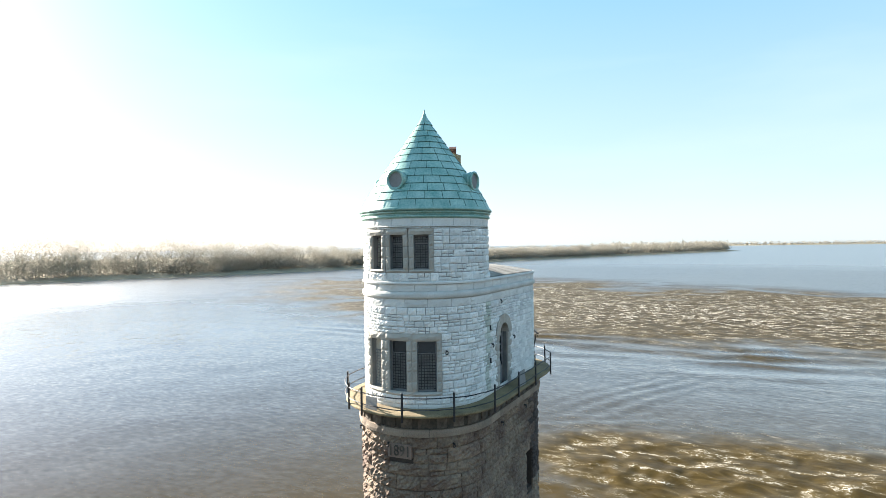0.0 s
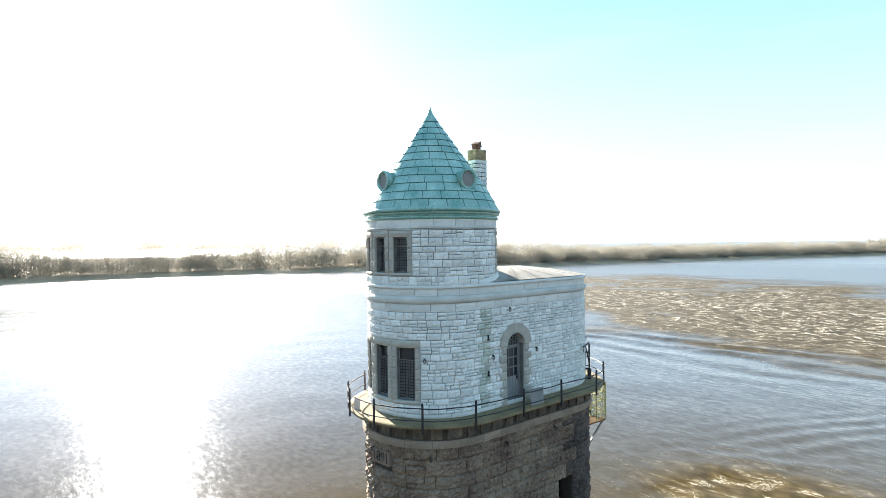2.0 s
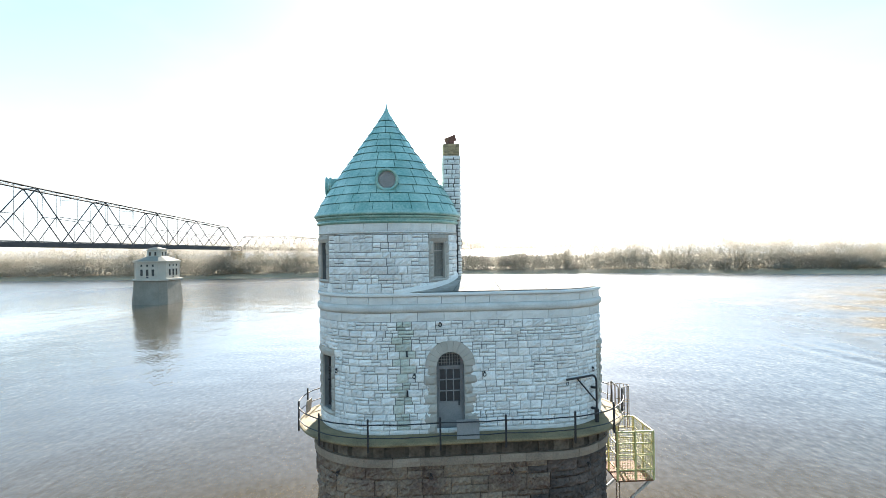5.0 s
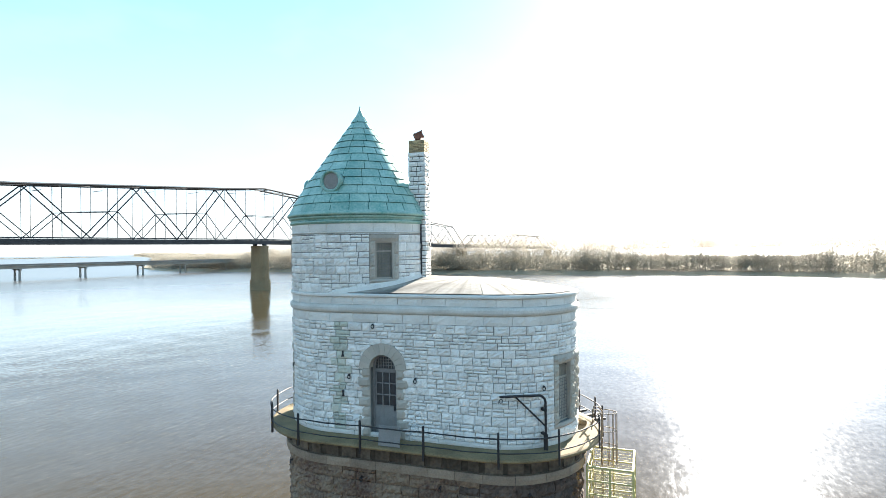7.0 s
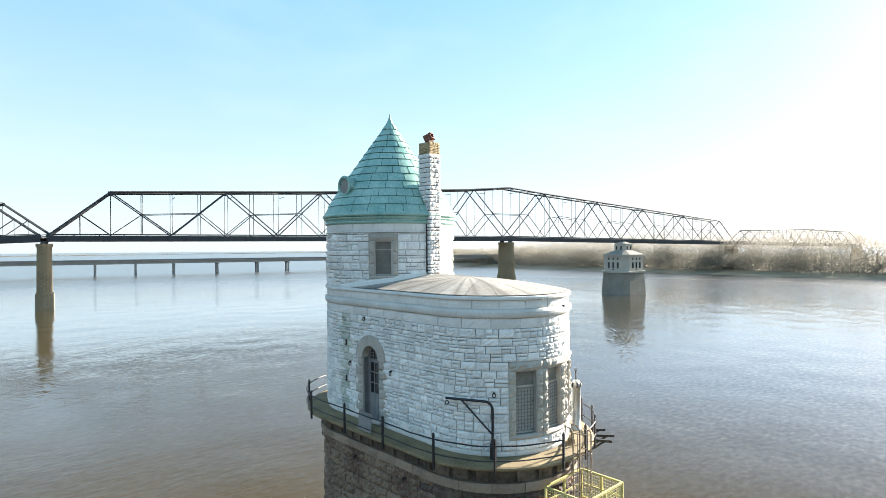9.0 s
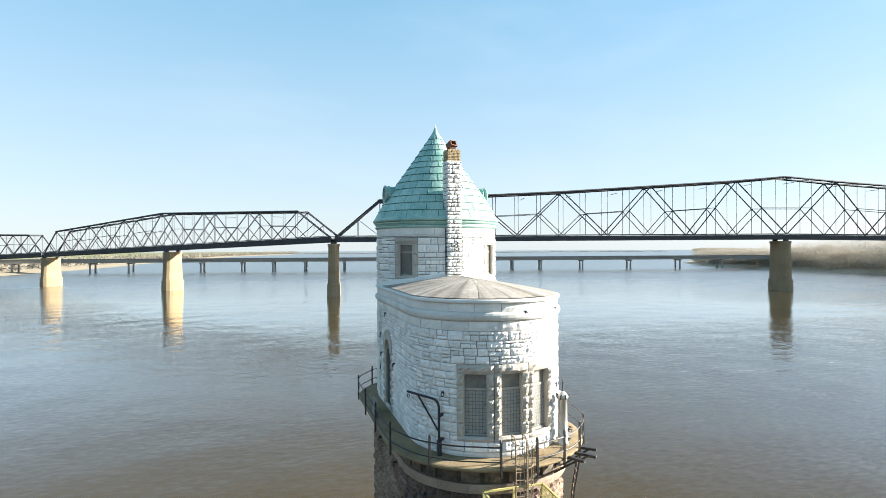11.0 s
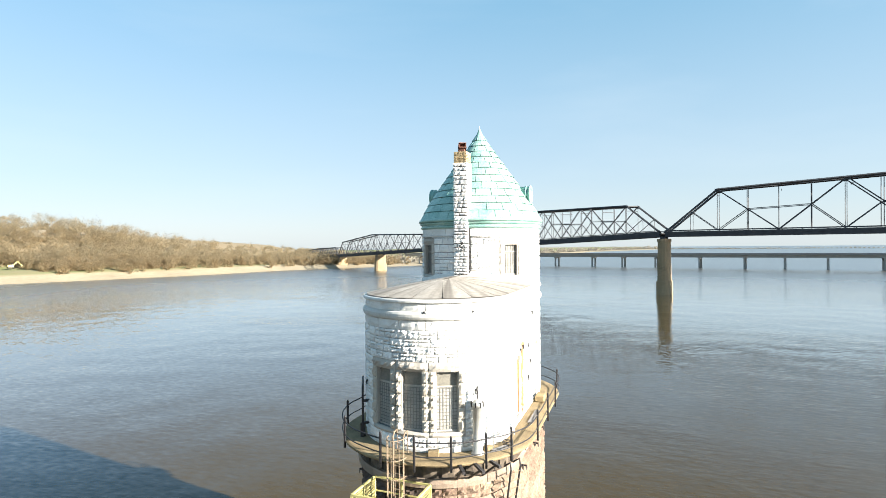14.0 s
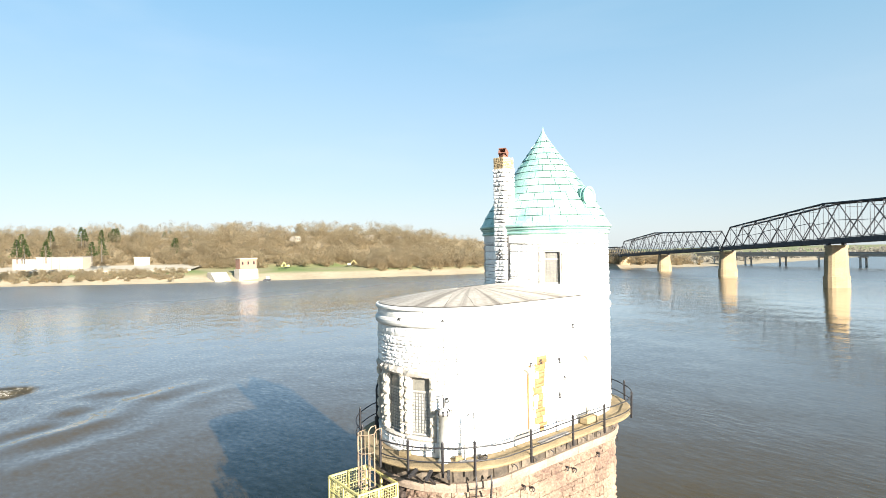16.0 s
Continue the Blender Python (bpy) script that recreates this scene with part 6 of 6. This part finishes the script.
def works_building(s0, v0, s1, v1, z0, z1):
    """Long low building with a flat roof and a row of wide doors."""
    a, b = rv(s0, v0), rv(s1, v1)
    d = b - a
    ob = thing("works_building", "long pale works building with flat dark roof edge", "building", pose(a.x, a.y, 0, 0, 0, math.degrees(math.atan2(d.y, d.x))))
    n = 9
    for k in range(n):
        x0, x1 = d.length * k / n, d.length * (k + 1) / n
        bm = bmesh.new()
        box(bm, x0, x1 - 0.3, 0, 14, z0 - 6, z1 - (1.2 if k > 5 else 0))
        part("bay", bm, BRICKWORK if k in (4, 8) else GRAVEL, ob)
        bm = bmesh.new()
        box(bm, x0 + 1.5, x1 - 1.8, -0.15, 0.2, z0 + 0.3, z0 + (z1 - z0) * 0.55)
        part("door", bm, LIME, ob)
        bm = bmesh.new()
        box(bm, x0, x1, -0.5, 14.4, z1 - (1.2 if k > 5 else 0), z1 + 0.6 - (1.2 if k > 5 else 0))
        part("roof", bm, TIMBER, ob)


BRICKWORK = material("weathered pink brickwork", (0.3, 0.2, 0.15), (0.46, 0.34, 0.27), 0.9, scale=0.3, fine=3, bump=0.2)
works_building(-56, 538, -11, 573, 11.8, 20.0)
shore_box("storage_tank", "white block building behind the gravel yard", "building", -90, 518, 9, 8, 9, 18.6, LIME, turn=30)


def yard(line, depth, z0, z1):
    """Gravel terrace above the scrub bank, held by a low wall."""
    bm = bmesh.new()
    rows = []
    for s_, v in along(line, 8):
        a, b = Vector((s_, v)), Vector((s_, v)) + Vector((-0.619, 0.786)) * depth
        lift = 0.4 * noise.noise((s_ * 0.05, v * 0.05, 0.0))
        rows.append([bm.verts.new(rv(a.x, a.y, z0 - 7)), bm.verts.new(rv(a.x, a.y, z0 + lift)), bm.verts.new(rv(a.x - 1, a.y + 1.3, z0 + lift)), bm.verts.new(rv(b.x, b.y, z1)), bm.verts.new(rv(b.x, b.y, z1 - 6))])
    for a, b in zip(rows, rows[1:]):
        quad_strip(bm, a, b)
    bmesh.ops.recalc_face_normals(bm, faces=bm.faces)
    tagged(part("yard", bm, GRAVEL), "pale gravel yard above the scrub bank", "yard", kind="structure")


yard([(60, 590), (6, 546), (-60, 494), (-112, 455)], 38, 9.0, 12.2)


def work_boat(s, v):
    c = rv(s, v)
    ob = thing("work_boat", "grey flat work boat moored beside the pump house", "boat", pose(c.x, c.y, 0, 0, 0, AXIS + 50))
    bm = bmesh.new()
    box(bm, -5, 5, -1.8, 1.8, -0.6, 1.1)
    bmesh.ops.bevel(bm, geom=bm.edges[:], offset=0.5, segments=1, affect="EDGES")
    part("hull", bm, STEEL, ob)
    bm = bmesh.new()
    box(bm, -3.6, -0.6, -1.3, 1.3, 1.1, 3.4)
    bmesh.ops.bevel(bm, geom=bm.edges[:], offset=0.15, segments=1, affect="EDGES")
    part("cabin", bm, GALV, ob)


work_boat(-147, 386)
for s, v, z in ((-225, 500, 33), (-250, 520, 34), (-300, 480, 34), (-330, 470, 33), (-120, 600, 34)):
    shore_box("far_house", "small white house among trees on the bluff", "house", s, v, 8, 7, z - 2, z + 3.4, ROCKBASE, turn=20, flat_roof=ROCKBASE, rows=3)


def digger(s, v, turn):
    c = rv(s, v)
    ob = thing("excavator", "yellow excavator standing on the lawn", "excavator", pose(c.x, c.y, 8.3, 0, 0, AXIS + turn))
    for y in (-1.2, 1.2):
        bm = bmesh.new()
        box(bm, -2.0, 2.0, y - 0.35, y + 0.35, 0, 0.9)
        bmesh.ops.bevel(bm, geom=bm.edges[:], offset=0.25, segments=1, affect="EDGES")
        part("track", bm, IRON, ob)
    bm = bmesh.new()
    box(bm, -1.9, 1.5, -1.3, 1.3, 0.9, 2.4)
    part("body", bm, YELLOW, ob)
    bm = bmesh.new()
    box(bm, 0.2, 1.5, -1.3, 0.0, 2.4, 3.4)
    part("cab", bm, DARKGLASS, ob)
    bm = bmesh.new()
    bar(bm, (1.2, 0.4, 1.8), (4.0, 0.4, 4.6), 0.5)
    bar(bm, (4.0, 0.4, 4.6), (6.4, 0.4, 2.2), 0.4)
    box(bm, 6.0, 7.0, 0.0, 0.9, 1.2, 2.3)
    part("arm", bm, YELLOW, ob)


digger(-178, 418, 20)
digger(-232, 408, 160)

# ---- woods ----


def crown(bm, c, rx, rz, count, rnd_, size, up=0.15):
    """Loose clumps of small faces with gaps, in an uneven crown."""
    lobes = [(Vector((rnd_.uniform(-0.6, 0.6) * rx, rnd_.uniform(-0.6, 0.6) * rx, rnd_.uniform(-0.7, 0.8) * rz)), rnd_.uniform(0.3, 0.6)) for _ in range(5)]
    for _ in range(count):
        o, f = rnd_.choice(lobes)
        g = Vector((rnd_.gauss(0, 0.5), rnd_.gauss(0, 0.5), rnd_.gauss(0, 0.5)))
        p = c + o + Vector((g.x * rx * f, g.y * rx * f, g.z * rz * f))
        d = Vector((rnd_.uniform(-1, 1), rnd_.uniform(-1, 1), rnd_.uniform(-0.2, 1) + up)).normalized()
        e = d.orthogonal().normalized()
        e.rotate(Matrix.Rotation(rnd_.uniform(0, math.tau), 3, d))
        ln, wd = size * rnd_.uniform(0.6, 1.3), size * rnd_.uniform(0.16, 0.42)
        vs = [bm.verts.new(p - e * wd), bm.verts.new(p + e * wd), bm.verts.new(p + d * ln)]
        bm.faces.new(vs)


def woods(name, spots, mat, label, seed, height, count, size, spread=1.0):
    r = random.Random(seed)
    bm = bmesh.new()
    for x, y, z, k in spots:
        h = height * k * r.uniform(0.84, 1.14)
        c = Vector((x, y, z))
        bar(bm, c - Vector((0, 0, 1)), c + Vector((r.uniform(-0.5, 0.5), r.uniform(-0.5, 0.5), h * 0.5)), 0.3, 0.25)
        for _ in range(4):
            a = r.uniform(0, math.tau)
            bar(bm, c + Vector((0, 0, h * r.uniform(0.2, 0.5))), c + Vector((math.cos(a) * h * 0.25, math.sin(a) * h * 0.25, h * r.uniform(0.5, 0.75))), 0.14, 0.1)
        crown(bm, c + Vector((0, 0, h * 0.58)), h * 0.42 * spread, h * 0.42, count, r, size)
        crown(bm, c + Vector((0, 0, h * 0.2)), h * 0.46 * spread, h * 0.24, count * 2 // 3, r, size * 1.6)
    return tagged(part(name, bm, mat), label, "woods", kind="stuff")


def bank_height(dist, rise):
    for (d0, h0), (d1, h1) in zip(rise, rise[1:]):
        if dist <= d1:
            return h0 + (h1 - h0) * max(0, dist - d0) / (d1 - d0)
    return rise[-1][1]


def plant(line, side, rise, depths, step, seed, keep=None, k=1.0, fade=lambda s: 1.0):
    r = random.Random(seed)
    out = []
    pts = along(line, step)
    for i, (s, v) in enumerate(pts):
        a, b = pts[max(0, i - 5)], pts[min(len(pts) - 1, i + 5)]
        d = Vector((b[0] - a[0], b[1] - a[1])).normalized()
        inland = Vector((d.y, -d.x)) * side
        for dist in depths:
            q = dist * r.uniform(0.85, 1.2) + r.uniform(-4, 4)
            ss, vv = s + inland.x * q + r.uniform(-9, 9), v + inland.y * q + r.uniform(-6, 6)
            if keep and not keep(ss, vv, q, r):
                continue
            out.append((*rv(ss, vv).xy, bank_height(q, rise) * fade(ss) - 0.5, k(ss) if callable(k) else k))
    return out


NEAR_EAST = EAST[3:18]
woods("woods_east", plant(NEAR_EAST, -1, EAST_RISE, (22, 30, 40, 56), 5.2, 31, k=lambda a: max(0.72, min(1.42, 1.42 - (a - 190) * 0.0027, 1.42 + (a + 250) * 0.0032))), TWIGS_EAST, "grey brown leafless bottomland woods along the far bank", 41, 20.0, 340, 0.82, 1.45)
woods("woods_far", plant(EAST[:4] + [(820, -170)], -1, EAST_RISE, (24, 36, 55), 6, 33) + plant(EAST[17:], -1, EAST_RISE, (30, 50, 80), 10, 34, k=0.8) + plant(FAR_BEND, -1, EAST_RISE, (25, 50), 11, 39, k=0.8), TWIGS_EAST, "far hazy leafless woods", 42, 17, 44, 2.2)


def west_keep(s, v, q, r):
    lawn = -245 < s < -118 and q < 62
    works = -118 <= s < 90 and q < 88
    return not lawn and not works


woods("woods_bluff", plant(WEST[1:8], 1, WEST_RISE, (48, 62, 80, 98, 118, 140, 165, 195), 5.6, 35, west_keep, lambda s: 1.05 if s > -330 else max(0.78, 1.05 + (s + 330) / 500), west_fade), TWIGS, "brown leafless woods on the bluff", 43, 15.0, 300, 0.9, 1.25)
woods("woods_shore", plant(WEST[4:8], 1, WEST_RISE, (24, 34, 44), 5.0, 36, lambda s, v, q, r: s < -235, 0.8, west_fade), BUDS, "pale tan riverside thicket", 44, 13.5, 150, 0.9)
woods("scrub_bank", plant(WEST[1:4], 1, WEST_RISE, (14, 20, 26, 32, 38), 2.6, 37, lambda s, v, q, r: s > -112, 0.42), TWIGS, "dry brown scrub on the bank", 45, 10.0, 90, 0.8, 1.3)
woods("woods_upstream", plant(WEST[7:], 1, WEST_RISE, (40, 70), 16, 38, k=0.9, fade=west_fade) + [(*rv(-2500 + 37 * k % 90, 150 - 2.6 * k).xy, -2, 0.34 + 0.1 * math.sin(k * 0.11) + 0.07 * math.sin(k * 0.47)) for k in range(830)], TWIGS_EAST, "low far woods upstream", 46, 13, 30, 2.6)


def evergreen(s, v, z, h):
    ob = thing("pine_tree", "dark green pine on the wooded bluff", "tree", pose(*rv(s, v, z)), "pines on the bluff")
    r = random.Random(int(s * 7 + v))
    bm = bmesh.new()
    tube(bm, [(0, 0, -1), (0.1, 0, h * 0.5), (0, 0.1, h)], [0.4, 0.25, 0.05], 7)
    part("trunk", bm, BARK, ob)
    bm = bmesh.new()
    for k in range(260):
        f = r.uniform(0.25, 1.0)
        rad = (1.05 - f) * h * 0.34 * r.uniform(0.3, 1.0)
        a = r.uniform(0, math.tau)
        p = Vector((math.cos(a) * rad, math.sin(a) * rad, f * h))
        d = Vector((math.cos(a), math.sin(a), r.uniform(-0.3, 0.6))).normalized()
        e = d.orthogonal().normalized() * r.uniform(0.25, 0.6)
        bm.faces.new([bm.verts.new(p - e), bm.verts.new(p + e), bm.verts.new(p + d * r.uniform(0.8, 1.8))])
    part("crown", bm, NEEDLES, ob)


pr = random.Random(9)
for k in range(16):
    s = pr.choice((-150, -135, -120, -60, -45, -20, 5, -210)) + pr.uniform(-14, 14)
    v = 418 - (s + 86) * 0.72 + pr.uniform(95, 120)
    evergreen(s, v, 17, pr.uniform(15, 21))
for k in range(14):
    s = pr.choice((-70, -45, -90, -150, -190, -120)) + pr.uniform(-16, 16)
    v = 418 - (s + 86) * 0.72 + pr.uniform(178, 215)
    evergreen(s, v, 31, pr.uniform(13, 17))

# ---- copper sheets, then the stones of base and walls ----
copper_sheets()


def set_stones(name, blocks, plan, mat, owner, near, rough, seed, cell=0.095, base=0.025):
    """Blocks in the near stretch are parts of their own; the rest are joined into one."""
    r = random.Random(seed)
    rest = bmesh.new()
    made = 0
    for b in blocks:
        if near(b) and made < 300:
            bm = bmesh.new()
            stone(bm, plan, *b, rough, r, cell, base=base)
            part(name, bm, mat(b), owner)
            made += 1
        else:
            stone(rest, plan, *b, rough, r, cell, base=base)
    tagged(part("ashlar_rest", rest, mat(None), owner), kind="stuff")


course_stones(oval, AROUND, CORNICE, 18.44, 1.15, low_wall, COURSE, 1, 0.04)
course_stones(oval, AROUND, 18.8, 19.13, 1.05, low_wall, COURSE, 2, 0.04)
course_stones(drum, math.tau * R, 21.97, EAVES, 1.05, up_wall, COURSE, 3)
course_stones(oval, AROUND, DECK, DECK + 0.2, 1.3, low_wall, COURSE, 4)

r = random.Random(21)
bands = courses(DECK + 0.2, W0 - 0.2, 0.3, r) + courses(W0 - 0.2, W1 + 0.36, 0.33, r) + courses(W1 + 0.36, CORNICE, 0.32, r)
gaps = [rect_hole(u, h + 0.26, W0 - 0.2, W1 + 0.36) for _, u, h in LOW_WIN]
gaps += [arch_hole(DOOR[0], 0.86, DECK, DOOR[2])] + [arch_hole(u, h + 0.02, DECK + 0.4, s) for u, h, s in BLIND]
low_blocks = rubble(AROUND, bands, gaps, r, wide=(0.32, 0.72), split=0.46)
u_rust = sunny_u(4.57)
set_stones("stone", [b for b in low_blocks if not (abs((b[0] + b[1]) / 2 - u_rust) < 0.26 and b[2] < 16.5)], oval, lambda b: ALGAE if b and abs((b[0] + b[1]) / 2 - ARC - 0.55) < 0.26 else STONE, low_wall, lambda b: ARC < b[0] < ARC + LONG, 0.05, 22, cell=0.075)
for b in low_blocks:
    if abs((b[0] + b[1]) / 2 - u_rust) < 0.26 and b[2] < 16.5:
        bm = bmesh.new()
        stone(bm, oval, *b, 0.045, r)
        part("stone", bm, RUSTSTAIN, low_wall, "rust streaked stone")

r = random.Random(23)
bands = courses(TOP, V0 - 0.16, 0.3, r) + courses(V0 - 0.16, V1 + 0.3, 0.36, r) + courses(V1 + 0.3, 21.88, 0.2, r)
up_blocks = rubble(math.tau * R, bands, [rect_hole(u, h + 0.25, V0 - 0.16, V1 + 0.3) for u, h in UP_WIN] + [rect_hole(0.0, 0.4, TOP, 22), rect_hole(math.tau * R, 0.4, TOP, 22)], r, wide=(0.32, 0.72), split=0.46)
set_stones("stone", up_blocks, drum, lambda b: STONE, up_wall, lambda b: True, 0.05, 24, cell=0.08)

r = random.Random(25)
bands = courses(0.0, 11.92, 0.66, r)
base_blocks = rubble(AROUND, bands[::-1], [rect_hole(front_u(173.5), 0.63, 10.85, 11.55), rect_hole(NICHE[0], NICHE[1], NICHE[2], NICHE[3])], r, wide=(0.9, 2.1), split=0.18)


def sloped(u, off=0.0):
    return oval(u, off + 0.1)


# near blocks of the rear door side take the darker granite
set_stones("stone", base_blocks, sloped, lambda b: DARK_GRANITE if b and ARC + LONG * 0.85 < b[0] < ARC + LONG + ARC * 0.5 else GRANITE, base, lambda b: b[2] > 5.0, 0.16, 26, cell=0.12, base=0.03)
